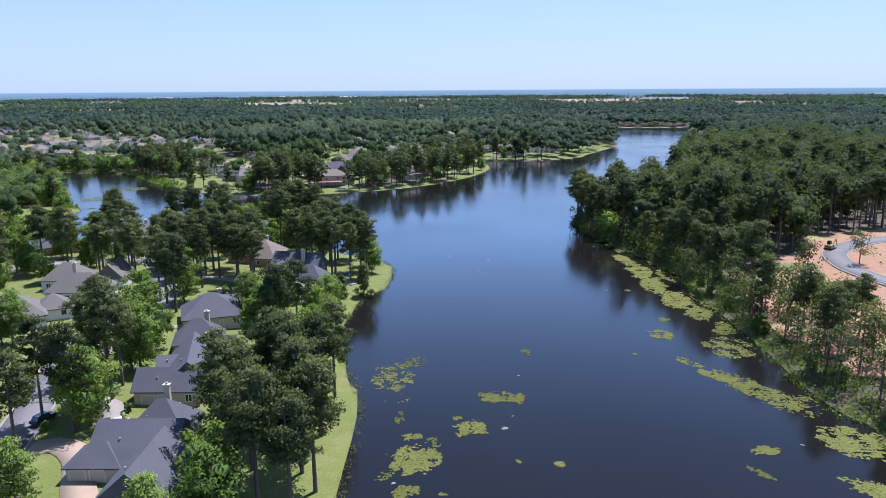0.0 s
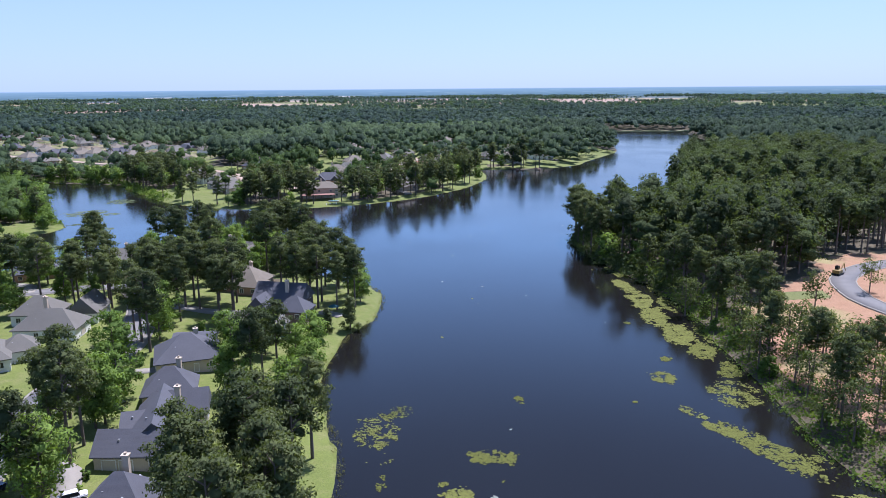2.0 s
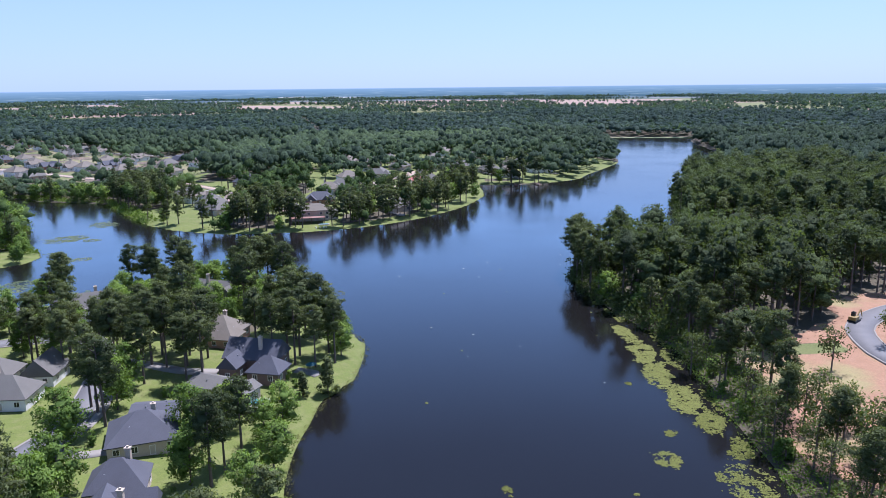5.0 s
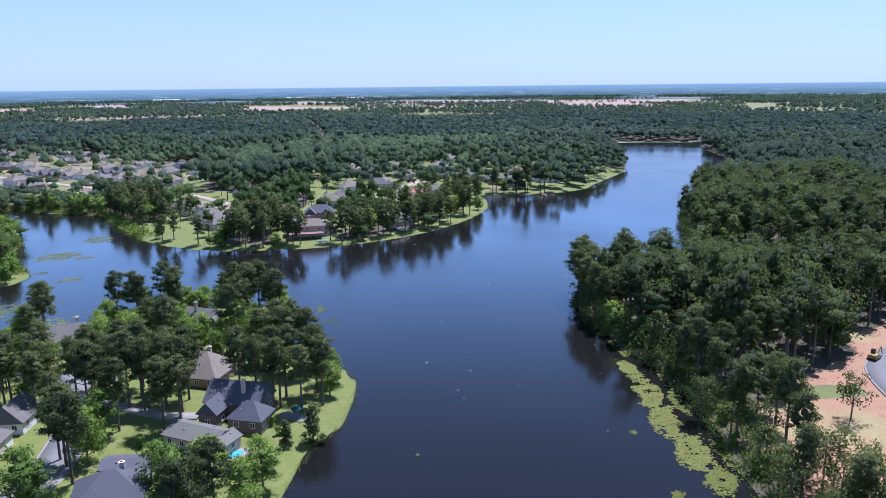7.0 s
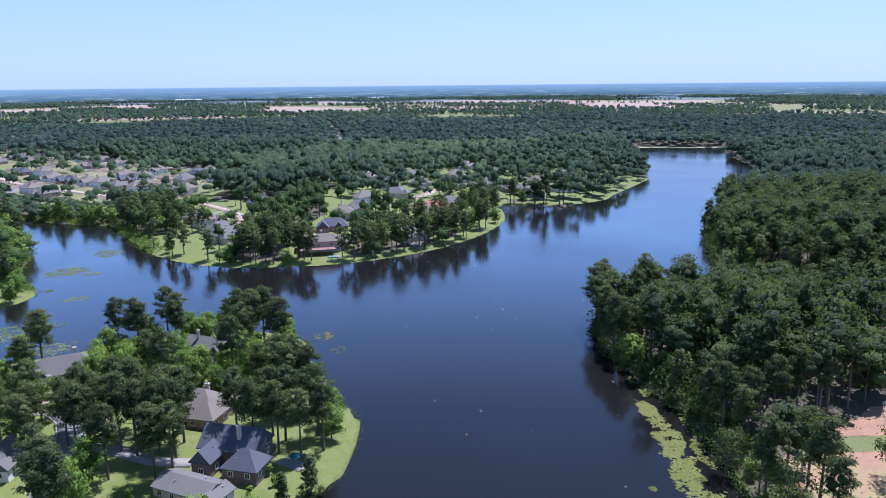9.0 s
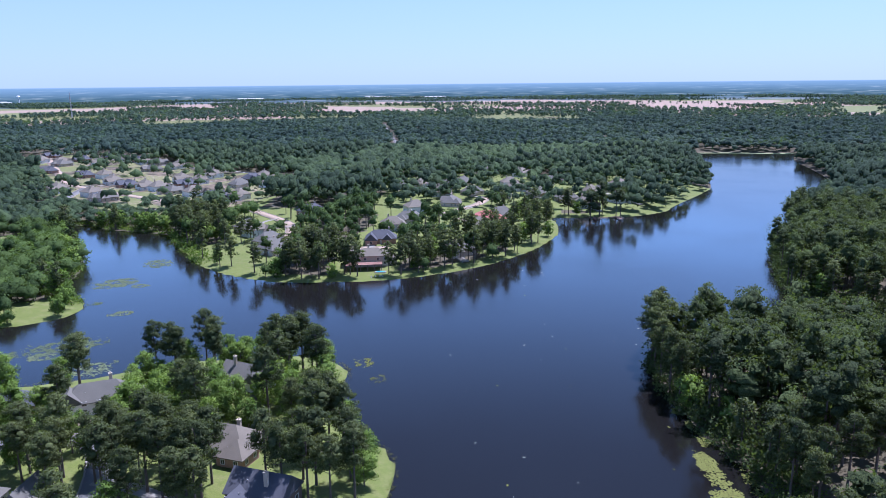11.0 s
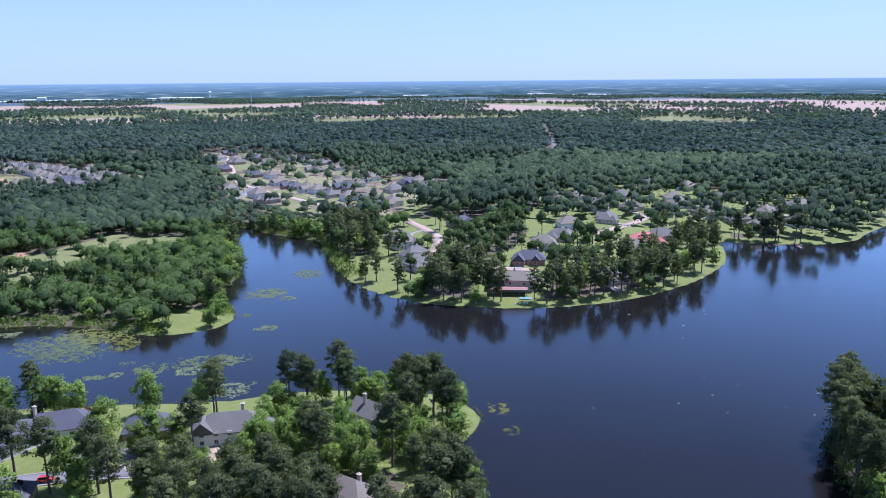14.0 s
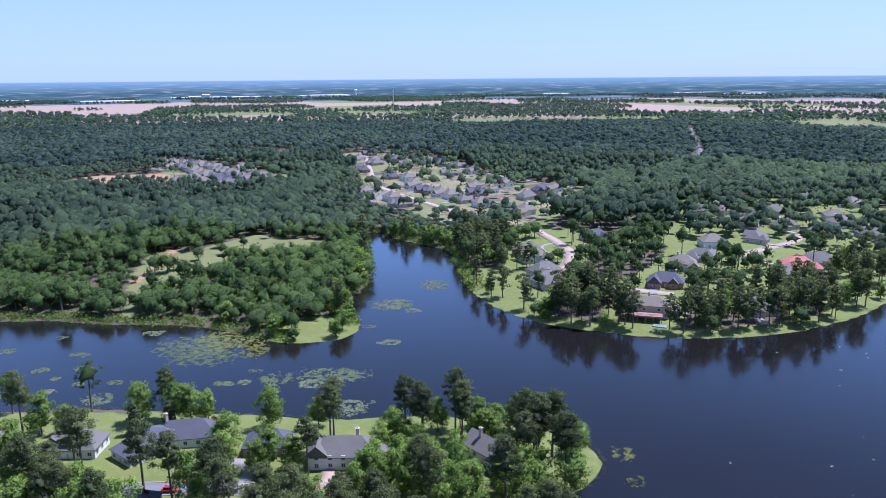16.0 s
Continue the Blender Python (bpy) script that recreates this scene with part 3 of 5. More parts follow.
suburb = inside(gxf, gyf, SUBURB_A) | inside(gxf, gyf, SUBURB_B) | inside(gxf, gyf, SUBURB_C)
house_near = np.zeros(gxf.shape, bool)
for fx, fy, f_r in FOOT:
    house_near |= (gxf - fx) ** 2 + (gyf - fy) ** 2 < (f_r + 9) ** 2
lumpy = ripple(gxf, gyf, 9) + ripple(gxf + 40, gyf, 17)
tip = np.hypot(gxf + 200, gyf - 364) < 26
dense_wood = np.any([inside(gxf, gyf, p) for p in MID_DENSE], axis=0)
lawn = np.where((near_bank & ((gd < 18) | ~(inside(gxf, gyf, POINT_WOOD) | inside(gxf, gyf, STREET_WOOD)) | (lumpy > -0.4))) | (mid_land & ((gd < 11) | ~dense_wood)) | tip | (house_near & ~suburb & (lumpy > 0.1)), 1.0, 0.0)
lawn = np.where((gxf > 0) & (gxf < 160) & (gyf < 420), 0.0, lawn)
dry = (suburb & (ripple(gxf, gyf, 13) + 0.6 * ripple(gxf, gyf, 37) > -0.25)).astype(float)
bare = (inside(gxf, gyf, DIRT_LOT) | inside(gxf, gyf, ORANGE_LOT) | (to_line(gxf, gyf, np.array(TRAIL, float)) < 2.4)).astype(float)
far_field = np.maximum((inside(gxf, gyf, RED_FIELD_1) | inside(gxf, gyf, RED_FIELD_2) | ((r > 2200) & (ripple(gxf, gyf, 260) > -0.1))).astype(float), dry * 0.46)
green_field = (inside(gxf, gyf, MEADOW) | (suburb & (lumpy > -0.4)) | (r > 2080)).astype(float)
for p in PASTURES:
    green_field = np.maximum(green_field, inside(gxf, gyf, p))
green_field = np.maximum(green_field, (inside(gxf, gyf, DIRT_LOT) & (np.hypot((gxf - 112) / 16, (gyf - 236) / 6) < 1)).astype(float))
bare = np.where((green_field > 0) & (gyf < 330) & (gxf > 0), 0.0, bare)
zone = np.stack([lawn, bare, green_field, far_field], 1).astype(np.float32)
me.attributes.new("zone", "FLOAT_COLOR", "POINT").data.foreach_set("color", zone.ravel())
for p in me.polygons:
    p.use_smooth = True
tagged(new("ground", me), "gently rolling ground with mown lawns and brown woodland floor", "ground", kind="structure")
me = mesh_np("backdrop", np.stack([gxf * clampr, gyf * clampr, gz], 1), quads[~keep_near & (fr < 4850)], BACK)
tagged(new("backdrop", me), "far plain coloured hazy blue reaching to the horizon", "distance", kind="structure")

bm = bmesh.new()
bmesh.ops.create_grid(bm, x_segments=1, y_segments=1, size=1, matrix=Matrix.Translation((-50, 320, 0)) @ Matrix.Diagonal((560, 930, 1, 1)))
water = new("water", mesh_bm("water", bm, WATER))
tagged(water, "calm dark blue lake water reflecting sky and trees", "lake", kind="structure")


# ---- streets ----
def strip(line, width, lift, lo=None, hi=None):
    """A ribbon laid on the ground along a line, between two offsets."""
    lo, hi = (-width / 2, width / 2) if lo is None else (lo, hi)
    d = np.gradient(line, axis=0)
    d /= np.linalg.norm(d, axis=1)[:, None] + 1e-9
    nrm = np.stack([-d[:, 1], d[:, 0]], 1)
    cz = land(line[:, 0], line[:, 1]) + lift
    a, b2 = line + nrm * lo, line + nrm * hi
    k = len(line)
    top = np.concatenate([np.column_stack([a, cz]), np.column_stack([b2, cz])])
    v = np.concatenate([top, top - (0, 0, 0.5)])
    i = np.arange(k - 1)
    q = [np.stack([i, i + k, i + k + 1, i + 1], 1), np.stack([i, i + 1, i + 1 + 2 * k, i + 2 * k], 1),
         np.stack([i + k + 1, i + k, i + 3 * k, i + 3 * k + 1], 1)]
    return v, np.concatenate(q)[:, ::-1]


for key, (w, _) in STREETS.items():
    tone = PAVERS if key in ("peninsula_street", "red_roof_street", "suburb_street") else CONCRETE if key in ("peninsula_street", "suburb_street", "suburb_lane", "hill_lane", "red_roof_street") else ASPHALT
    root = tagged(new("road"), "pale tan residential street with kerbs" if tone is not ASPHALT else "grey asphalt street edged by pale kerbs", "road", kind="structure")
    part("roadway", mesh_np("roadway", *strip(LINES[key], w, 0.16), tone), None, root)
    for s in (-1, 1):
        lo, hi = sorted((s * w / 2, s * (w / 2 + 0.45)))
        part("kerb", mesh_np("kerb", *strip(LINES[key], w, 0.30, lo, hi), CONCRETE), None, root, "pale concrete kerb")
for w, mat, lab, pts in [
        (5, PAVERS, "warm buff paved driveway", [(-72, 109), (-66, 113), (-60, 109), (-55, 99), (-50, 92), (-46, 88)]),
        (9, PAVERS, "warm buff paved forecourt before garage doors", [(-56, 93), (-48, 89), (-42, 86)]),
        (4.5, CONCRETE, "pale concrete driveway", [(-78, 131), (-70, 131), (-63, 128), (-60, 121), (-55, 117)]),
        (3, CONCRETE, "pale concrete driveway", [(-80, 176), (-72, 174), (-66, 176)]),
        (3, CONCRETE, "pale garden path", [(-84, 158), (-75, 160), (-66, 156)]),
        (4, PAVERS, "warm buff paved driveway", [(-115, 249), (-114, 258), (-118, 265)]),
        (4, CONCRETE, "curved pale concrete driveway", [(-146, 238), (-152, 246), (-146, 254), (-138, 252), (-134, 243)]),
        (4, CONCRETE, "pale concrete driveway", [(-92, 229), (-80, 227), (-66, 222), (-56, 222)]),
        (2.2, CONCRETE, "pale concrete pavement", [(-76, 150), (-78, 172), (-76, 190), (-79, 206), (-85, 224)]),
        (3, CONCRETE, "winding pale driveway", [(-150, 560), (-160, 556), (-168, 560), (-176, 575), (-170, 590)]),
        (9, PAVERS, "broad sandy forecourt", [(-100, 495), (-85, 484), (-66, 486)]),
        (6, PAVERS, "pink paved driveway", [(-35, 598), (-24, 592), (-16, 590)])]:
    tagged(new("driveway", mesh_np("driveway", *strip(smooth_line(pts, 2), w, 0.24), mat)), lab, "driveway", kind="structure")


# ---- houses ----
def wing_roof(bm, cx, cy, w, d, ang, eave, rise, kind, over=0.5, thick=0.22):
    """One roof body, hipped or gabled, with overhanging eaves."""
    if kind == "gable_y":
        w, d, ang = d, w, ang + 90
    hw, hd = w / 2 + over, d / 2 + over
    ridge = max(hw - hd * 0.95, 0.3) if kind == "hip" else hw
    drop = rise * over / (d / 2)
    z0 = eave - drop * 0.5
    m = pose(cx, cy, 0, 0, 0, ang)
    e = [(-hw, -hd, z0), (hw, -hd, z0), (hw, hd, z0), (-hw, hd, z0)]
    lo = [bm.verts.new(m @ Vector((x, y, z - thick))) for x, y, z in e]
    up = [bm.verts.new(m @ Vector(p)) for p in e]
    r0, r1 = (bm.verts.new(m @ Vector((s * ridge, 0, eave + rise))) for s in (-1, 1))
    for f in ((up[0], up[1], r1, r0), (up[2], up[3], r0, r1), (up[1], up[2], r1), (up[3], up[0], r0), tuple(lo[::-1])):
        bm.faces.new(f)
    for i in range(4):
        bm.faces.new((lo[i], lo[(i + 1) % 4], up[(i + 1) % 4], up[i]))


def opening(w, h, mat, frame_mat, root, m, name, bars=True):
    """A window or door: a raised frame with the pane or leaf set into it."""
    bm = bmesh.new()
    for x, z, bw, bh in ((-w / 2, h / 2, 0.12, h + 0.12), (w / 2, h / 2, 0.12, h + 0.12), (0, 0, w, 0.12), (0, h, w, 0.12)) + (((0, h / 2, 0.06, h),) if bars else ()):
        bmesh.ops.create_cube(bm, size=1, matrix=m @ Matrix.Translation((x, -0.05, z)) @ Matrix.Diagonal((bw, 0.14, bh, 1)))
    ob = part(name, bm, frame_mat, root)
    bm = bmesh.new()
    bmesh.ops.create_cube(bm, size=1, matrix=m @ Matrix.Translation((0, -0.02, h / 2)) @ Matrix.Diagonal((w, 0.05, h, 1)))
    part("pane" if name == "window" else "leaf", bm, mat, ob)


SIDES = {"s": (0, -1, 0), "n": (0, 1, 180), "e": (1, 0, 90), "w": (-1, 0, -90)}


def house(x, y, label, wall_mat, roof_mat, wings, chimneys=(), garages=(), detail=True, group="", turn=0.0):
    root = new("house")
    for i, (cx, cy, w, d, ang, eave, rise, kind) in enumerate(wings):
        bm = bmesh.new()
        m = pose(cx, cy, 0, 0, 0, ang)
        box(bm, cx, cy, -1.5, w, d, eave + 1.5, ang)
        if kind != "hip":
            gw, gd2 = (w, d) if kind == "gable" else (d, w)
            g = m @ (Matrix() if kind == "gable" else pose(0, 0, 0, 0, 0, 90))
            for s in (-1, 1):
                x1, x2 = s * gw / 2, s * (gw / 2 - 0.25)
                v = [bm.verts.new(g @ Vector(p)) for p in ((x1, -gd2 / 2, eave), (x1, gd2 / 2, eave), (x1, 0, eave + rise - 0.12), (x2, -gd2 / 2, eave), (x2, gd2 / 2, eave), (x2, 0, eave + rise - 0.12))]
                for f in ((0, 1, 2), (5, 4, 3), (0, 2, 5, 3), (1, 4, 5, 2), (0, 3, 4, 1)):
                    bm.faces.new([v[k] for k in f])
        part("wall", bm, wall_mat, root)
        bm = bmesh.new()
        wing_roof(bm, cx, cy, w, d, ang, eave, rise, kind)
        part("roof", bm, roof_mat, root)
        for side, (sx, sy, st) in SIDES.items():
            length = w if sy else d
            count = max(1, int(length / (3.4 if detail else 5.5)))
            for k in range(count):
                o = (k + 0.5) / count * length - length / 2
                if any(g[0] == i and g[1] == side and abs(g[2] - o) < 2.6 for g in garages):
                    continue
                lx, ly = (o * (1 if sy < 0 else -1), sy * d / 2) if sy else (sx * w / 2, o * (1 if sx > 0 else -1))
                p = m @ Vector((lx + sx * 0.3, ly + sy * 0.3, 0))
                if any(j != i and abs(q.x) < w2 / 2 + 0.2 and abs(q.y) < d2 / 2 + 0.2 for j, (c2, e2, w2, d2, a2, *_) in enumerate(wings)
                       for q in [pose(c2, e2, 0, 0, 0, a2).inverted() @ p]):
                    continue
                at = m @ Matrix.Translation((lx, ly, 0)) @ pose(0, 0, 0, 0, 0, st)
                if i == 0 and side == "s" and k == count // 2 and not any(g[0] == 0 and g[1] == "s" for g in garages):
                    opening(1.1, 2.1, DOORWOOD, WHITE, root, at, "door", False)
                else:
                    for level in range(2 if eave > 4.4 and detail else 1):
                        opening(1.3, 1.4, GLASS, WHITE, root, at @ Matrix.Translation((0, 0, 0.9 + 2.5 * level)), "window")
    for i, side, o in garages:
        cx, cy, w, d, ang, eave, *_ = wings[i]
        sx, sy, st = SIDES[side]
        lx, ly = (o, sy * d / 2) if sy else (sx * w / 2, o)
        opening(2.5, 2.2, DOORWOOD, WHITE, root, pose(cx, cy, 0, 0, 0, ang) @ Matrix.Translation((lx, ly, 0)) @ pose(0, 0, 0, 0, 0, st), "garage_door", False)
    for i, (cx, cy, w, d, ang, eave, rise, kind) in enumerate(wings if detail else []):
        for fx, fy in ((0.22, 0.2), (-0.18, -0.24)):
            zz = eave + rise * (1 - 2 * abs(fy if kind != "gable_y" else fx)) - 0.1
            if kind == "hip":
                zz -= 0.35
            v = pose(cx, cy, 0, 0, 0, ang) @ Vector((fx * w, fy * d, zz))
            bm = bmesh.new()
            box(bm, v.x, v.y, v.z, 0.3, 0.3, 0.5, ang)
            part("roof_vent", bm, METAL, root)
    for cx, cy, top in chimneys:
        bm = bmesh.new()
        box(bm, cx, cy, 1.0, 1.0, 0.8, top - 1.0, wings[0][4])
        box(bm, cx, cy, top, 1.25, 1.05, 0.2, wings[0][4])
        box(bm, cx, cy, top + 0.2, 0.4, 0.35, 0.35, wings[0][4])
        part("chimney", bm, TAN, root)
    if not detail:
        bm = bmesh.new()
        box(bm, wings[1][0], -13, -0.6, 4.5, 12, 0.75)
        part("driveway", bm, CONCRETE, root, "pale concrete driveway")
    root.matrix_basis = pose(x, y, ground_z(x, y) + 0.1, 0, 0, turn)
    return tagged(root, label, "house", group)


near_built = [house(hx, hy, lab, wall, roof, wings, chim, gar) for lab, (hx, hy), wall, roof, det, wings, chim, gar in NEAR_HOUSES]
for sx, sy in ((-0.2, 9.4), (-0.2, 11.6)):      # skylights on the rear hip
    bm = bmesh.new()
    box(bm, 0, 0, 0, 2.0, 1.5, 0.2)
    bmesh.ops.transform(bm, matrix=pose(sx, sy, 4.95, 0, 41, 0), verts=bm.verts)
    part("skylight", bm, SHEETROOF, near_built[0], "pale skylight")

STYLES = [
    (TAN, ROOF_GREY, "house with pale grey hip roof and tan brick walls", [(0, 0, 18, 12, 0, 3.4, 4.8, "hip"), (-5, -6, 8, 7, 0, 3.3, 3.4, "hip"), (5, 6, 8, 7, 0, 3.3, 3.2, "gable_y")], [(2, 1, 8.6)], [(1, "s", 0)]),
    (WHITE, ROOF_BROWN, "house with weathered brown roof and white walls", [(0, 0, 16, 13, 0, 4.8, 4.6, "hip"), (6, -7, 7, 7, 0, 3.6, 3.2, "gable_y")], [(-3, 2, 10.2)], [(1, "s", 0)]),
    (BRICK, ROOF_SLATE, "brick house with slate grey hip roof", [(0, 0, 19, 11, 0, 3.4, 4.6, "hip"), (-6, -6, 7, 8, 0, 3.4, 3.8, "gable_y"), (4, -5, 5, 5, 0, 3.4, 2.8, "gable_y")], [(5, 2, 8.8)], [(0, "w", 0)]),
    (TAN, ROOF_RED, "house with red tiled hip roof", [(0, 0, 20, 14, 0, 3.8, 4.6, "hip"), (7, -8, 8, 8, 0, 3.6, 3.0, "hip"), (-7, -7, 7, 7, 0, 3.6, 3.0, "hip")], [(0, 3, 9.0)], [(0, "w", 0)]),
]
MODELS = {}


def model_house(x, y, turn, style, group):
    if style not in MODELS:
        wall, roof, lab, wings, chim, gar = STYLES[style]
        MODELS[style] = house(x, y, lab, wall, roof, wings, chim, gar, False, group, turn)
        return
    tagged(copy_thing(MODELS[style], pose(x, y, ground_z(x, y) + 0.1, 0, 0, turn)), group=group)


for hx, hy, turn, style in MID_HOUSES:
    model_house(hx, hy, turn, style, "houses on the peninsula")
for i, (hx, hy, turn, style) in enumerate(FAR_HOUSES):
    model_house(hx, hy, turn, style % 3, "houses of the far suburb")

# house with a lakeside deck
deck = house(*DECK_HOUSE, "large two storey house with tan walls and lakeside deck", TAN, ROOF_BROWN,
             [(2, 2, 18, 11, 14, 6.0, 3.4, "hip"), (-8, 0, 9, 9, 14, 6.2, 3.0, "gable_y"), (11, 5, 9, 9, 14, 4.0, 3.0, "hip")], [(0, 4, 10.5)], [])
bm = bmesh.new()
box(bm, 0, -8.5, 2.5, 20, 6, 0.25, 14)
part("deck", bm, DECKWOOD, deck, "reddish timber deck")
dm = pose(0, -8.5, 0, 0, 0, 14)
for i in range(6):
    p = dm @ Vector((-9.5 + i * 3.8, -2.7, 0))
    bm = bmesh.new()
    box(bm, p.x, p.y, -1.5, 0.3, 0.3, 4.0, 14)
    part("post", bm, DECKWOOD, deck)
bm = bmesh.new()
for z in (3.2, 3.65):
    p = dm @ Vector((0, -2.9, 0))
    box(bm, p.x, p.y, z, 20, 0.1, 0.1, 14)
part("rail", bm, DECKWOOD, deck)

# ---- trees ----
def cards(rng, centre, radii, count, size, up=0.35, rough=0.6):
    """Leaf sprays in one clump: small three-cornered blades facing outwards, and their soft normals."""
    d = rng.normal(size=(count, 3))
    d /= np.linalg.norm(d, axis=1)[:, None]
    c = centre + d * radii * rng.uniform(0.2, 1.15, (count, 1)) ** 0.7
    nrm = d + (0, 0, up) + rng.normal(size=(count, 3)) * rough
    nrm /= np.linalg.norm(nrm, axis=1)[:, None]
    t = np.cross(nrm, rng.normal(size=(count, 3)))
    t /= np.linalg.norm(t, axis=1)[:, None] + 1e-9
    b2 = np.cross(nrm, t)
    s = size * rng.uniform(0.7, 1.35, (count, 1))
    v = np.stack([c + t * s * 1.25, c - t * s * 0.55 + b2 * s * 0.62, c - t * s * 0.75 - b2 * s * 0.62], 1)
    soft = d + nrm * 0.5 + (0, 0, 0.15)
    return v.reshape(-1, 3), np.repeat(soft, 3, 0)


def limb(a, b2, r0, r1, sides=5):
    """A tapered round limb between two points."""
    a, b2 = np.array(a, float), np.array(b2, float)
    d = b2 - a
    d /= np.linalg.norm(d) + 1e-9
    t = np.cross(d, (0.3, 0.8, 0.52))
    t /= np.linalg.norm(t)
    u = np.cross(d, t)
    ang = np.arange(sides) * 2 * np.pi / sides
    ring = np.cos(ang)[:, None] * t + np.sin(ang)[:, None] * u
    v = np.concatenate([a + ring * r0, b2 + ring * r1])
    i = np.arange(sides)
    j = (i + 1) % sides
    return v, np.concatenate([np.stack([i, j, j + sides], 1), np.stack([i, j + sides, i + sides], 1)])


def joined(pieces):
    vs, fs, k = [], [], 0
    for v, f in pieces:
        vs.append(v)
        fs.append(f + k)
        k += len(v)
    return np.concatenate(vs), np.concatenate(fs)


def tree_shape(rng, sort, h, clumps, leaves, size, rough=0.6):
    """Trunk with limbs, and crown, of a tree of the given sort."""
    wood, leaf, soft = [], [], []
    puff = 1.0 if clumps > 30 else 1.25 if clumps > 20 else 1.45
    lean = rng.normal(size=2) * 0.02 * h
    r0 = 0.016 * h + 0.05
    base_f = {"pine": 0.50, "broad": 0.20, "sparse": 0.35, "cone": 0.04, "bush": 0.05, "wood_pine": 0.30}[sort]
    knots = [np.array((lean[0] * f * f, lean[1] * f * f, h * f - 0.4 * (f == 0))) for f in (0, 0.35, 0.7, 0.97)]
    for k in range(3):
        wood.append(limb(knots[k], knots[k + 1], r0 * (1 - 0.28 * k), r0 * (1 - 0.28 * (k + 1)), 6))
    for k in range(clumps):
        f = (k + rng.uniform(0, 1)) / clumps
        z = h * (base_f + (1 - base_f) * f)
        if sort in ("pine", "wood_pine"):
            reach, rz = 0.19 * h * math.sqrt(max(0.08, 1 - ((f - 0.38) / 0.68) ** 2)), (1.55, 0.72)
        elif sort == "cone":
            reach, rz = 0.24 * h * (1 - f) ** 0.8 + 0.1, (0.09 * h, 0.07 * h)
        else:
            reach, rz = 0.33 * h * math.sqrt(max(0.05, 1 - ((f - 0.45) / 0.62) ** 2)), (0.115 * h, 0.09 * h)
        a = rng.uniform(0, 2 * math.pi)
        rad = reach * rng.uniform(0.35, 1.05)
        if k >= clumps - 2 and sort in ("pine", "wood_pine"):
            rad *= 0.3
        sway = lean * (z / h) ** 2
        c = np.array((sway[0] + rad * math.cos(a), sway[1] + rad * math.sin(a), z))
        sc = rng.uniform(0.75, 1.25)
        lv, ln = cards(rng, c, np.array((rz[0], rz[0], rz[1])) * sc * puff * (h / 22 if sort in ("pine", "wood_pine") else 1), leaves, size, 0.35, rough)
        out = (c - (sway[0], sway[1], h * (base_f + 0.35 * (1 - base_f)))) / (0.3 * h)
        ln = ln + out * (0.7 if rough > 0.5 else 1.9)
        leaf.append(lv)
        soft.append(ln / np.linalg.norm(ln, axis=1)[:, None])
        if sort != "cone" and k % 2 == 0:
            s = np.array((sway[0], sway[1], max(z - 0.35 * rad - 0.5, h * 0.15)))
            wood.append(limb(s, c, r0 * 0.32, r0 * 0.08, 4))
    return joined(wood), np.concatenate(leaf), np.concatenate(soft)


def lump(g, centre, radii, level, low=-0.45, rough=0.22):
    """The leafy mass inside a crown: an uneven rounded body, open below."""
    bm = bmesh.new()
    bmesh.ops.create_icosphere(bm, subdivisions=level, radius=1, matrix=pose(0, 0, 0, *g.uniform(0, 360, 3)))
    p = np.array([v.co[:] for v in bm.verts])
    f = np.array([[v.index for v in q.verts] for q in bm.faces])
    bm.free()
    q = p * (1 + g.normal(size=(len(p), 1)) * rough)
    f = f[p[f].mean(1)[:, 2] > low]
    return centre + q[f].reshape(-1, 3) * radii, (p + (0, 0, 0.2))[f].reshape(-1, 3)


def inner_mass(g, sort, h, count, fill=1.0):
    """Several small leafy bodies filling a crown, and their normals."""
    wide, mid, tall = {"pine": (0.165, 0.74, 0.24), "wood_pine": (0.17, 0.64, 0.32)}.get(sort, (0.30, 0.58, 0.36))
    out = []
    for k in range(count):
        a, f = g.uniform(0, 6.28), (k + g.uniform()) / count
        rad = wide * h * 0.75 * math.sqrt(max(0.1, 1 - (f - 0.4) ** 2 * 2.4)) * g.uniform(0.3, 1)
        c = np.array((rad * math.cos(a), rad * math.sin(a), h * (mid + tall * (1.5 * f - 0.75))))
        s = h * wide * g.uniform(0.30, 0.46) * fill
        v, nn = lump(g, c, np.array((s, s, s * 0.7)), 1, -0.5, 0.16)
        nn = nn + (c - (0, 0, h * mid)) / (h * wide) * 0.9
        out.append((v, nn / np.linalg.norm(nn, axis=1)[:, None]))
    return out


def tree_model(name, label, sort, h, clumps, leaves, size, leaf_mat, seed, x, y, group, s=1.0, turn=0.0):
    rng = np.random.default_rng(seed)
    (wv, wf), lv, ln = tree_shape(rng, sort, h, clumps, leaves, size)
    if sort in ("pine", "broad", "wood_pine"):
        for v, nn in inner_mass(rng, sort, h, 12, 0.8):
            lv, ln = np.concatenate([lv, v]), np.concatenate([ln, nn])
    root = new(name)
    part("trunk", mesh_np("trunk", wv, wf, BARK), None, root)
    part("crown", mesh_np("crown", lv, np.arange(len(lv)).reshape(-1, 3), leaf_mat, None, ln), None, root)
    root.scale = (1, 1, 1)
    root.matrix_basis = pose(x, y, ground_z(x, y) - 0.1, 0, 0, turn) @ Matrix.Scale(s, 4)
    return tagged(root, label, "tree" if sort != "bush" else "shrub", group)


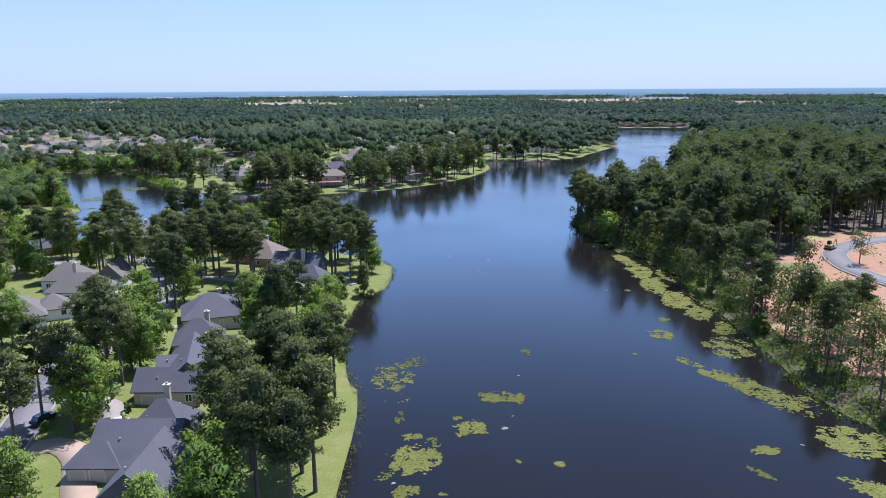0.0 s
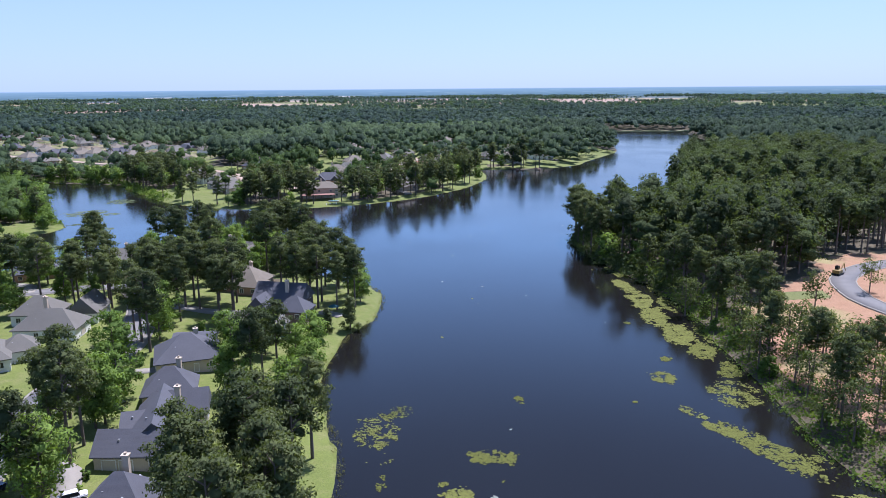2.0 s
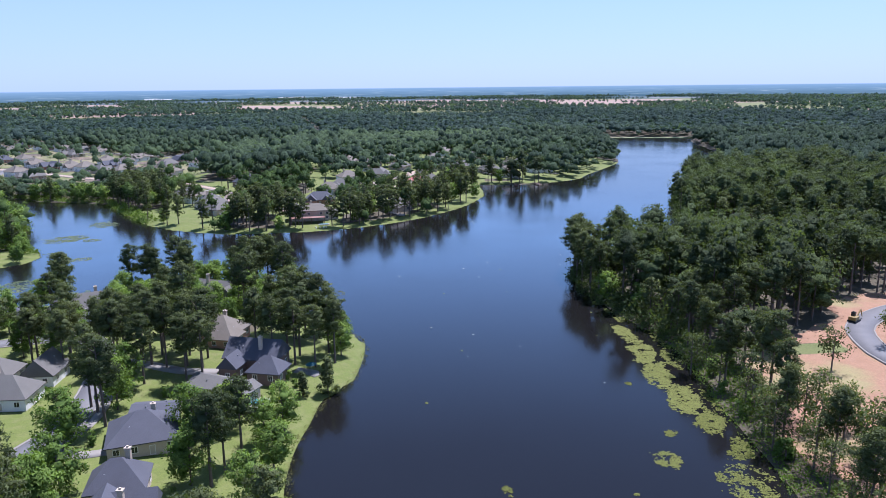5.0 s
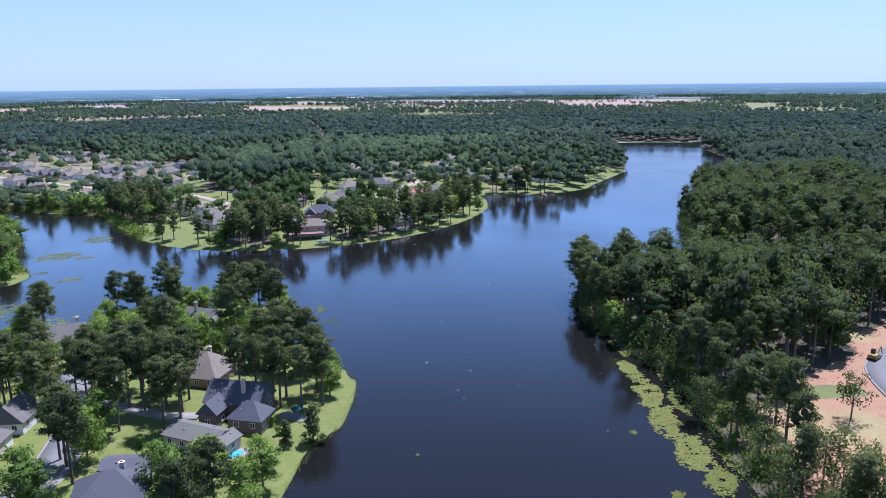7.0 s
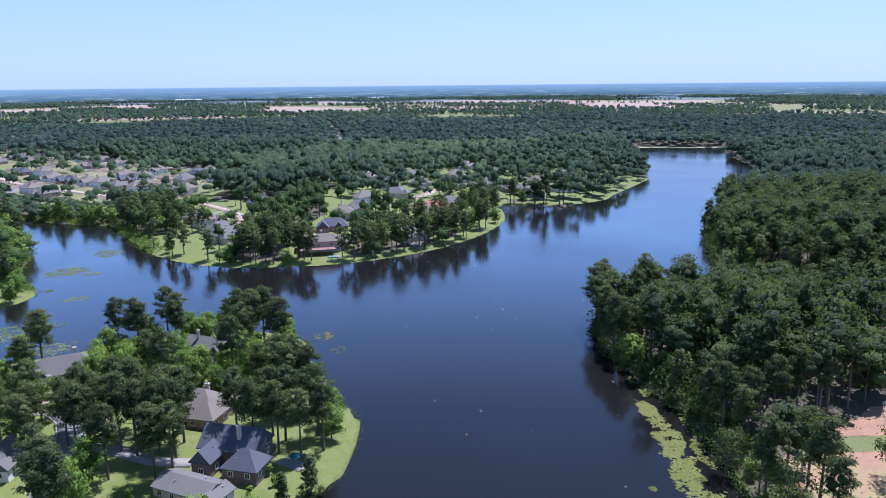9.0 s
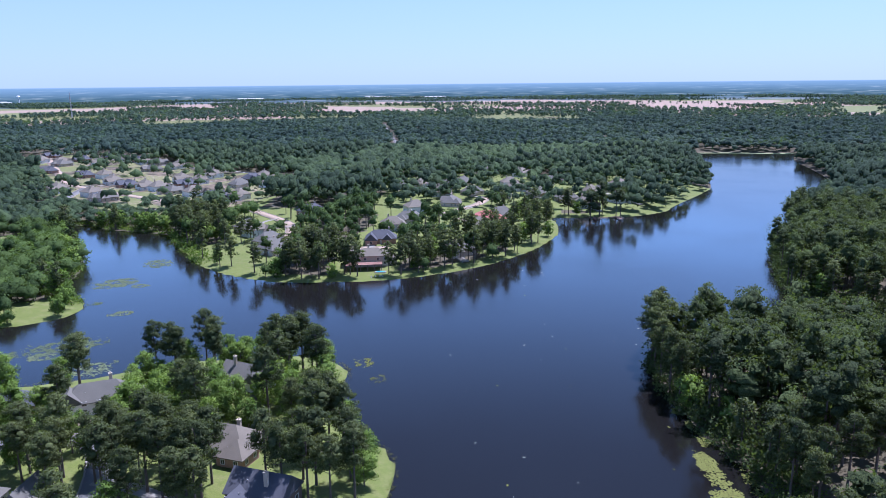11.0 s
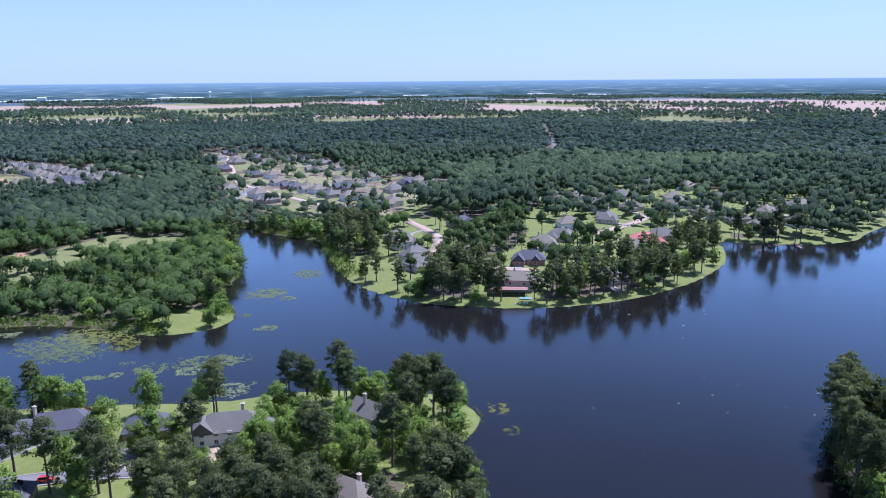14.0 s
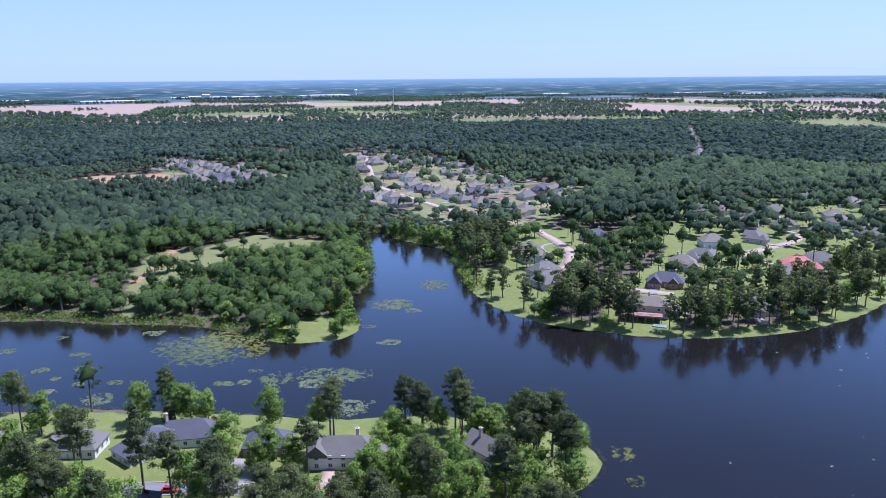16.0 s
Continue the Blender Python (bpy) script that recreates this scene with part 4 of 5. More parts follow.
SORTS = {
    "pine": ("pine_tree", "tall pine with bare trunk and dark tufted crown", "pine", 22, 44, 86, 0.27, PINE_LEAF, 5),
    "pine_far": ("pine_tree", "tall dark pine standing among other trees", "wood_pine", 21, 30, 26, 0.52, PINE_LEAF, 5),
    "broad": ("broadleaf_tree", "bright green broadleaf tree with rounded crown", "broad", 13, 46, 66, 0.29, BROAD_LEAF, 5),
    "broad_far": ("broadleaf_tree", "green broadleaf tree with dense rounded crown", "broad", 12, 28, 32, 0.48, BROAD_LEAF, 4),
    "sparse": ("broadleaf_tree", "slender open crowned tree with visible limbs", "sparse", 12, 26, 26, 0.32, SPARSE_LEAF, 4),
    "cone": ("conifer", "small cone shaped conifer on the lawn", "cone", 8, 26, 44, 0.30, PINE_LEAF, 2),
    "bush": ("shrub", "rounded green garden shrub", "bush", 3, 12, 40, 0.22, BROAD_LEAF, 3),
    "plum": ("plum_tree", "dark red leaved ornamental tree", "bush", 6, 20, 46, 0.30, RED_LEAF, 1),
}
SHAPES = {}
PLANTED = []
pick = random.Random(11)


def plant(sort, x, y, scale=1.0, group=""):
    name, label, kind, h, clumps, leaves, size, mat, variants = SORTS[sort]
    v = pick.randrange(variants)
    turn = pick.uniform(0, 360)
    PLANTED.append((x, y))
    if (sort, v) not in SHAPES:
        SHAPES[sort, v] = tree_model(name, label, kind, h, clumps, leaves, size, mat, 100 + v + 17 * len(sort), x, y, group, 1.0, turn)
    m = pose(x, y, ground_z(x, y) - 0.1, 0, 0, turn) @ Matrix.Diagonal((scale * pick.uniform(0.92, 1.08), scale * pick.uniform(0.92, 1.08), scale, 1))
    if SHAPES[sort, v].get("used"):
        ob = copy_thing(SHAPES[sort, v], m)
        ob.matrix_basis = m
    else:
        ob = SHAPES[sort, v]
        ob["used"] = 1
        ob.matrix_basis = m
    tagged(ob, group=group)


PINES_BANK = [(-31, 107), (-29, 118), (-23, 107), (-22, 120), (-27, 95), (-22, 94), (-20, 102), (-35, 107), (-64, 131), (-72, 121), (-65, 118), (-68, 106),
              (-65, 138), (-22, 137), (-121, 259), (-98, 225), (-80, 198), (-76, 234), (-71, 224), (-62, 214), (-101, 293), (-92, 303), (-69, 304), (-62, 308)]
PINES_POINT = [(-53, 296), (-78, 240), (-68, 234), (-36, 229), (-84, 220), (-73, 213), (-97, 219), (-77, 195), (-72, 188), (-25, 232),
               (-28, 240), (-33, 253), (-40, 251), (-125, 275), (-39, 170), (-37, 176), (-40, 164), (-37, 114), (-30, 130), (-33, 100)]
PINES_YARD = [(-82, 223), (-80, 230), (-76, 226), (-66, 226), (-61, 224), (-40, 238), (-89, 234), (-91, 228), (-62, 232), (-48, 233), (-42, 228), (-66, 226), (-70, 240), (-86, 232), (-58, 215), (-36, 236), (-30, 228)]
PINES_STREET = [(-131, 284), (-111, 231), (-101, 230), (-92, 238), (-86, 244), (-77, 257), (-44, 260), (-38, 256), (-102, 294), (-91, 300),
                (-65, 292), (-56, 300), (-193, 267), (-185, 226), (-176, 206), (-174, 212), (-156, 228), (-144, 228), (-131, 232), (-223, 232), (-31, 124), (-24, 112)]
BROAD_BANK = [(-65, 147), (-67, 158), (-63, 120), (-33, 93), (-31, 88), (-29, 155), (-62, 95), (-39, 86), (-66, 145), (-75, 208), (-135, 252), (-135, 229),
              (-81, 279), (-63, 287), (-52, 278), (-84, 306), (-73, 197), (-31, 190), (-34, 183), (-26, 246), (-24, 238), (-155, 279), (-141, 288), (-158, 215)]
BROAD_COVE = [(-152, 256), (-103, 268), (-110, 281), (-83, 310), (-50, 293), (-85, 287), (-84, 272), (-72, 272), (-66, 280), (-34, 258), (-98, 275), (-182, 268),
              (-179, 273), (-219, 236), (-212, 240), (-126, 258), (-146, 250), (-134, 256), (-96, 263), (-100, 255), (-88, 262), (-44, 164), (-74, 144)]
for x, y in PINES_BANK + PINES_POINT + PINES_STREET + PINES_YARD:
    plant("pine", x, y, pick.uniform(0.84, 1.06), "pines on the near bank")
for x, y in BROAD_BANK + BROAD_COVE:
    plant("broad", x, y, pick.uniform(0.75, 1.15), "broadleaf trees on the near bank")
for x, y in [(-198, 259), (-188, 266), (-183, 262), (-160, 222), (-148, 228), (-167, 217), (-178, 208), (-140, 232)]:
    if clear_of(np.array([x]), np.array([y]), 0.5)[0] and signed(x, y)[0] > 3:
        plant("broad" if y % 3 else "pine", x, y, pick.uniform(0.95, 1.25), "broadleaf trees on the near bank")
for x, y, s in [(-24, 212, 1.25), (-30, 209, 0.85), (-191, 252, 1.4), (-186, 262, 1.2), (-33, 200, 0.5)]:
    plant("cone", x, y, s, "conifers on the near bank")
for x, y, sort in [(-72, 140, "pine"), (-73, 149, "pine"), (-67, 125, "broad"), (-50, 184, "broad"), (-43, 189, "broad"), (-29, 171, "broad")]:
    plant(sort, x, y, pick.uniform(0.85, 1.05), "trees round the near houses")
for x, y, sort in [(-163, 212, "broad"), (-169, 208, "pine"), (-174, 203, "broad"), (-180, 203, "broad"), (-160, 207, "pine"), (-186, 201, "broad"), (-154, 207, "broad"),
                   (-146, 214, "broad"), (-150, 209, "pine"), (-170, 200, "broad"), (-196, 203, "pine"), (-201, 208, "pine"), (-205, 204, "pine"), (-192, 198, "pine")]:
    plant(sort, x, y, pick.uniform(0.95, 1.2) if sort == "broad" else pick.uniform(0.75, 0.9), "trees before the back street")
for x, y in [(-168, 266), (-148, 222)]:
    plant("plum", x, y, 1.0, "ornamental trees")
for x, y in [(-204, 531), (-157, 456), (-183, 516), (-132, 428), (-132, 444), (-219, 572), (-200, 561), (-221, 550), (-166, 510), (-249, 596), (-245, 615), (-74, 442), (10, 505), (18, 542), (13, 605), (22, 582)]:
    if signed(x, y)[0] > 2 and clear_of(np.array([x]), np.array([y]), 0.5)[0]:
        plant("pine_far", x, y, pick.uniform(0.7, 0.95), "pines on the peninsula shore")
for x, y in [(-33, 214), (-36, 219), (-38, 210), (-42, 199), (-36, 197), (-58, 122), (-59, 126), (-40, 114), (-41, 122), (-39, 117), (-56, 92), (-46, 160), (-70, 118),
             (-67, 128), (-150, 246), (-143, 248), (-127, 262), (-54, 200), (-66, 187), (-71, 179), (-37, 121), (-42, 124), (-88, 238), (-64, 205), (-160, 246)]:
    plant("bush", x, y, pick.uniform(0.6, 1.2), "garden shrubs")
for x, y in [(76, 223), (81, 215), (83, 189), (90, 187), (96, 181), (97, 173), (105, 177), (99, 159), (79, 148), (79, 178), (80, 186), (87, 175), (91, 165), (85, 132), (139, 236),
             (80, 230), (84, 205), (82, 197), (113, 219), (89, 193), (94, 190), (100, 187), (82, 160), (86, 155), (90, 148), (81, 140), (95, 152), (84, 170), (92, 140), (88, 128), (96, 135), (84, 120)]:
    plant("sparse", x, y, pick.uniform(0.75, 1.15), "open trees along the dirt lot")
for x, y, s in [(63, 335, 1.1), (62.5, 326, 1.05), (65, 344, 1.1), (63, 317, 1.0), (68, 352, 1.1), (64.5, 307, 1.0), (66, 299, 0.95), (86, 128, 0.8), (92, 160, 0.75), (84, 150, 0.85), (88, 170, 0.8), (96, 145, 0.7), (83, 182, 0.85), (90, 198, 0.8), (82, 214, 0.9), (101, 168, 0.7), (93, 217, 0.9), (91, 207, 1.0), (84, 236, 0.8), (82, 244, 0.95), (88, 242, 0.9), (96, 246, 0.95), (104, 250, 1.0), (86, 252, 1.0)]:
    plant("pine", x, y, s, "pines along the dirt lot")
for x, y in [(81, 150), (80, 196), (82, 222), (80, 210), (88, 226), (92, 234), (80, 174), (83, 142), (96, 128)]:
    plant("bush", x, y, pick.uniform(1.0, 1.9), "scrub along the dirt lot")

# seeded planting: jittered rows, thinned by what stands there
rng = np.random.default_rng(5)


def jittered(x0, x1, y0, y1, gap):
    xs, ys = np.meshgrid(np.arange(x0, x1, gap), np.arange(y0, y1, gap))
    xs, ys = xs.ravel() + rng.uniform(-0.45, 0.45, xs.size) * gap, ys.ravel() + rng.uniform(-0.45, 0.45, xs.size) * gap
    return xs, ys


def wooded(x, y, gap):
    """Where woodland grows."""
    d = signed(x, y)
    ok = d > 2.0
    for p in LONE + [RED_FIELD_1, RED_FIELD_2] + PASTURES:
        ok &= ~inside(x, y, p) | ((p is MEADOW) & (rng.uniform(size=x.shape) < 0.06))
    ok &= (x < 60) | (y > 420) | (rng.uniform(size=x.shape) < 0.78)
    ok &= clear_of(x, y, 1.5 if gap < 12 else 4)
    sub = inside(x, y, SUBURB_A) | inside(x, y, SUBURB_B) | inside(x, y, SUBURB_C)
    ok &= ~sub | (rng.uniform(size=x.shape) < 0.10)
    mid = inside(x, y, MID_LAND)
    dense = np.zeros(x.shape, bool)
    for p in MID_DENSE:
        dense |= inside(x, y, p)
    lump = ripple(x, y, 14) + 0.7 * ripple(x + 90, y - 30, 31)
    ok &= ~mid | ((rng.uniform(size=x.shape) < np.where(dense, 0.85, np.clip(0.20 + 0.28 * lump, 0.03, 0.6) + np.where(y > 640, 0.2, 0))) & (d > 4))
    near = inside(x, y, NEAR_BANK)
    share = np.where(inside(x, y, POINT_WOOD), 0.8, np.where(inside(x, y, STREET_WOOD), 0.6, np.where((x > -105) & (y < 235), 0.04, np.where((x < -125) & (y > 232), 0.02, 0.13))))
    share = np.where(np.hypot(x + 57, y - 238) < 17, 0.0, share)
    ok &= ~near | ((rng.uniform(size=x.shape) < share) & (d > np.where(share > 0.7, 5, 16)))
    for hx, hy, turn, style in MID_HOUSES:
        if style == 3:
            ok &= np.hypot((x - hx) / 15, (y - hy + 14) / 18) > 1
    tipz = np.hypot(x + 200, y - 364) < 20
    ok &= ~tipz | (rng.uniform(size=x.shape) < 0.3)
    ok &= (x > -232) | (y < 290) | (y > 352) | (d > 9)
    strip_e = (x > 60) & (x < 104) & (y < 240)
    ok &= ~strip_e | (rng.uniform(size=x.shape) < 0.05)
    return ok, d


def in_view(x, y):
    az = np.degrees(np.arctan2(x, y - 40))
    return (az > -66) & (az < 37)


xs, ys = jittered(-480, 420, 80, 640, 6.6)
ok, d = wooded(xs, ys, 6.6)
far_r = np.hypot(xs, ys - 90)
ok &= in_view(xs, ys) & (far_r < 560)
if PLANTED:
    pl = np.array(PLANTED)
    for px, py in pl:
        ok &= (xs - px) ** 2 + (ys - py) ** 2 > 16
xs, ys, d, far_r = xs[ok], ys[ok], d[ok], far_r[ok]
east = xs > 55
bank = inside(xs, ys, NEAR_BANK)
front = bank | ((east & (d < 13) & (ys < 440)) | (inside(xs, ys, MID_LAND) & (d < 42)) | ((xs < -150) & (ys > 290) & (d < 9))) & (rng.uniform(size=xs.shape) < 0.85)
pine_share = np.where(bank, 0.25, np.where(east, 0.8, np.where(inside(xs, ys, MID_LAND), 0.72, 0.12)))
is_pine = rng.uniform(size=xs.shape) < pine_share
count = {"pine_far": 0, "broad_far": 0, "pine": 0, "broad": 0}
for k in np.where(front)[0]:
    sort = ("pine" if is_pine[k] else "broad") + ("" if bank[k] else "_far")
    if count[sort] >= 210:
        front[k] = False
        continue
    count[sort] += 1
    plant(sort, xs[k], ys[k], pick.uniform(0.75, 1.05) if is_pine[k] else pick.uniform(0.7, 1.1),
          "trees of the near bank" if bank[k] else "trees at the water's edge")


def template(seed, sort, h, clumps, leaves, size, hull=0, inner=0):
    """A tree of the woods: leaf sprays round one leafy mass, or round several."""
    g = np.random.default_rng(seed)
    (wv, wf), lv, ln = tree_shape(g, sort, h, clumps, leaves, size, 0.35)
    more = []
    wide, mid, tall = (0.165, 0.74, 0.24) if sort == "pine" else (0.30, 0.58, 0.36)
    if hull:
        more.append(lump(g, np.array((0, 0, h * mid)), np.array((wide, wide, tall)) * h * (0.95 if leaves < 5 else 0.85), hull, -0.12 if leaves < 5 else -0.45, 0.30))
    if inner:
        more += inner_mass(g, sort, h, inner)
    if more:
        lv = np.concatenate([lv] + [m[0] for m in more])
        ln = np.concatenate([ln] + [m[1] / np.linalg.norm(m[1], axis=1)[:, None] for m in more])
    return wv[:24], wf[:24] if len(wf) < 24 else wf[(wf < 24).all(1)], lv, ln


def wood_stuff(name, label, xs, ys, pine, shapes_p, shapes_b, mat, spread=(0.75, 1.1), trunks=True, stout=1.0):
    """Many trees joined into one body of woodland."""
    zs = land(xs, ys)
    low = np.ones(xs.shape)
    for p in LOW_WOODS:
        low = np.where(inside(xs, ys, p), 0.62, low)
    V, N, Tn = [], [], []
    WV, WF, w0 = [], [], 0
    kind = rng.integers(0, 1000, xs.size)
    for p, shapes in ((True, shapes_p), (False, shapes_b)):
        for i, (wv, wf, lv, ln) in enumerate(shapes):
            sel = np.where((pine == p) & (kind % len(shapes) == i))[0]
            if not len(sel):
                continue
            a, s = rng.uniform(0, 2 * np.pi, len(sel)), rng.uniform(*spread, len(sel)) * low[sel] * (1 + 0.16 * np.clip(ripple(xs[sel], ys[sel], 38), -1, 1))
            wide = s * (1.12 if p else 1.36) * stout
            c, sn = np.cos(a) * wide, np.sin(a) * wide
            tint = np.clip(rng.normal(0.2 if p else 0.5, 0.22, len(sel)) - 0.08 * (xs[sel] > 55) + 0.22 * ripple(xs[sel], ys[sel], 70) + 0.2 * ripple(xs[sel] + 300, ys[sel], 165), 0, 1)

            def put(v):
                return np.stack([c[:, None] * v[:, 0] - sn[:, None] * v[:, 1] + xs[sel][:, None], sn[:, None] * v[:, 0] + c[:, None] * v[:, 1] + ys[sel][:, None],
                                 s[:, None] * v[:, 2] + zs[sel][:, None]], 2).reshape(-1, 3)
            V.append(put(lv))
            c1, s1 = c / wide, sn / wide
            N.append(np.stack([c1[:, None] * ln[:, 0] - s1[:, None] * ln[:, 1], s1[:, None] * ln[:, 0] + c1[:, None] * ln[:, 1], np.repeat(ln[None, :, 2], len(sel), 0)], 2).reshape(-1, 3))
            Tn.append(np.repeat(tint, len(lv)))
            if trunks:
                WV.append(put(wv))
                WF.append((wf[None] + (np.arange(len(sel)) * len(wv))[:, None, None]).reshape(-1, 3) + w0)
                w0 += len(sel) * len(wv)
    V = np.concatenate(V)
    root = new(name)
    part("crown", mesh_np("crown", V, np.arange(len(V)).reshape(-1, 3), mat, np.concatenate(Tn), np.concatenate(N)), None, root)
    if trunks:
        part("trunk", mesh_np("trunk", np.concatenate(WV), np.concatenate(WF), BARK), None, root)
    return tagged(root, label, "woodland", kind="stuff")


rest = ~front
east = xs > 55
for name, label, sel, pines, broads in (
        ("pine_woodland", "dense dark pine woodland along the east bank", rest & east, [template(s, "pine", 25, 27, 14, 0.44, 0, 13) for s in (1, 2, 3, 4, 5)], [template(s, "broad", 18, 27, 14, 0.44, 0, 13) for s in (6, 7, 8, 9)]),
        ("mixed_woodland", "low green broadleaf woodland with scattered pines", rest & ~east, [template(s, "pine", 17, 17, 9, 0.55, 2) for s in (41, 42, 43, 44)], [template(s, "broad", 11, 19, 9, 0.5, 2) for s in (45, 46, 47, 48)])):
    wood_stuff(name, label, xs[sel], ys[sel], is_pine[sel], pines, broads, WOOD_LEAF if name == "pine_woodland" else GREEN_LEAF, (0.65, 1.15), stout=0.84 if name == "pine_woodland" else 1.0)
xs, ys = jittered(-1000, 700, 380, 1120, 6.7)
ok, d = wooded(xs, ys, 6.7)
far_r = np.hypot(xs, ys - 90)
ok &= in_view(xs, ys) & (far_r >= 560) & (far_r < 1050)
xs, ys = xs[ok], ys[ok]
pine = rng.uniform(size=xs.shape) < np.where(xs > 150, 0.7, np.where(inside(xs, ys, MID_LAND), 0.6, np.clip(0.2 + 0.6 * (ripple(xs, ys, 60) + ripple(xs, ys, 130)), 0.03, 0.8)))
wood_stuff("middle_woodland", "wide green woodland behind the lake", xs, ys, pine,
           [template(s, "pine", 19, 8, 2, 0.85, 2) for s in (11, 12, 13, 14)], [template(s, "broad", 13, 8, 2, 0.85, 2) for s in (15, 16, 17, 18)], MIDDLE_LEAF_HAZED, (0.65, 1.15), trunks=False)
xs, ys = jittered(-1800, 1200, 500, 2000, 11.0)
far_r = np.hypot(xs, ys - 90)
ok = in_view(xs, ys) & (far_r >= 1050) & (far_r < 1900)
xs, ys = xs[ok], ys[ok]
ok, d = wooded(xs, ys, 12.5)
xs, ys = xs[ok], ys[ok]
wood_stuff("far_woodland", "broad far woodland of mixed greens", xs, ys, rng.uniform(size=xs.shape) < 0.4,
           [template(s, "broad", 17, 6, 1, 1.7, 1) for s in (21, 22, 23)], [template(s, "broad", 14, 6, 1, 1.7, 1) for s in (25, 26, 27)], FAR_LEAF_HAZED, trunks=False)
xs, ys = jittered(-4400, 2900, 700, 4760, 23)
far_r = np.hypot(xs, ys - 90)
ok = in_view(xs, ys) & (far_r >= 1900) & (far_r < 4660)
xs, ys, far_r = xs[ok], ys[ok], far_r[ok]
ok, d = wooded(xs, ys, 22)
ok &= ripple(xs, ys, 210) + 0.8 * ripple(xs + 500, ys, 90) > np.clip((far_r - 2150) / 300, 0, 1) * 1.05 - 1.1
xs, ys = xs[ok], ys[ok]
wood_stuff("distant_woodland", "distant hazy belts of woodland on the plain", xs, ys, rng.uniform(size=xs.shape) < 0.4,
           [template(s, "broad", 16, 6, 1, 3.5, 1) for s in (31, 32, 33)], [template(s, "broad", 13, 6, 1, 3.5, 1) for s in (35, 36, 37)], FAR_LEAF_HAZED, trunks=False)


# ---- undergrowth along the banks ----
def scrub(name, label, xs, ys, h, w, blades, mat, lo=0.0, hi=1.0):
    zs = np.maximum(land(xs, ys), 0.0)
    k = xs.size
    c = np.stack([xs, ys, zs], 1)[:, None, :] + rng.normal(size=(k, blades, 3)) * (w, w, 0.3 * h) + (0, 0, 0.45 * h)
    c[..., 2] = np.maximum(c[..., 2], 0.05)
    t = rng.normal(size=(k, blades, 3))
    t /= np.linalg.norm(t, axis=2)[..., None]
    u = np.cross(t, rng.normal(size=(k, blades, 3)))
    u /= np.linalg.norm(u, axis=2)[..., None]
    s = 0.34 * min((h + w) * 0.5, 1.9) * rng.uniform(0.6, 1.4, (k, blades, 1))
    v = np.stack([c + t * s, c - t * s * 0.6 + u * s * 0.7, c - t * s * 0.6 - u * s * 0.7], 2).reshape(-1, 3)
    tint = np.repeat(rng.uniform(lo, hi, k), blades * 3)
    tagged(new(name, mesh_np(name, v, np.arange(len(v)).reshape(-1, 3), mat, tint)), label, "undergrowth", kind="stuff")


xs, ys = jittered(58, 230, 90, 560, 2.1)
d = signed(xs, ys)
ok = (d > -0.7) & (d < 13) & ~inside(xs, ys, DIRT_LOT) & (rng.uniform(size=xs.shape) < 0.85)
for low, mat, lab in ((False, WOOD_LEAF, "dark tangled undergrowth along the east bank"), (True, MARSH, "rough green weeds along the cleared bank")):
    sel = ok & ((ys < 250) == low)
    scrub("undergrowth", lab, xs[sel], ys[sel], 0.9 if low else 1.7, 1.1, 26, mat, 0.1, 0.8)
xs, ys = jittered(58, 215, 246, 560, 4.2)
d = signed(xs, ys)
ok = (d > 0.5) & (d < 12) & ~inside(xs, ys, DIRT_LOT) & (rng.uniform(size=xs.shape) < 0.8)
scrub("understorey", "dense understorey of saplings below the pines", xs[ok], ys[ok], 7.0, 1.7, 60, WOOD_LEAF, 0.05, 0.7)
xs, ys = jittered(-420, -170, 290, 600, 3.0)
d = signed(xs, ys)
ok = (d > -0.5) & (d < 10) & (np.hypot(xs + 200, ys - 364) > 16) & (rng.uniform(size=xs.shape) < 0.8)
scrub("undergrowth", "bright green shrubs along the cove bank", xs[ok], ys[ok], 2.2, 1.3, 24, MARSH, 0.0, 1.0)
xs, ys = jittered(-330, -10, 80, 400, 0.9)
d = signed(xs, ys)
ok = (d > -0.9) & (d < 0.8) & (rng.uniform(size=xs.shape) < np.where(xs > -60, 0.6, 0.35))
scrub("reeds", "fringe of reeds and rough grass at the lawn edge", xs[ok], ys[ok], 0.5, 0.35, 10, REED)
xs, ys = jittered(-240, 60, 420, 640, 1.5)
d = signed(xs, ys)
ok = (d > -0.6) & (d < 1.0) & (rng.uniform(size=xs.shape) < 0.5)
scrub("reeds", "fringe of rough grass along the peninsula", xs[ok], ys[ok], 0.6, 0.5, 8, REED)
xs, ys = jittered(84, 200, 110, 300, 5)
ok = inside(xs, ys, DIRT_LOT) & (ripple(xs, ys, 11) > 0.25) & (to_line(xs, ys, LINES["lot_road"]) > 9) & (rng.uniform(size=xs.shape) < 0.6)
scrub("weeds", "dry green weeds scattered over bare earth", xs[ok], ys[ok], 0.7, 1.0, 14, REED)

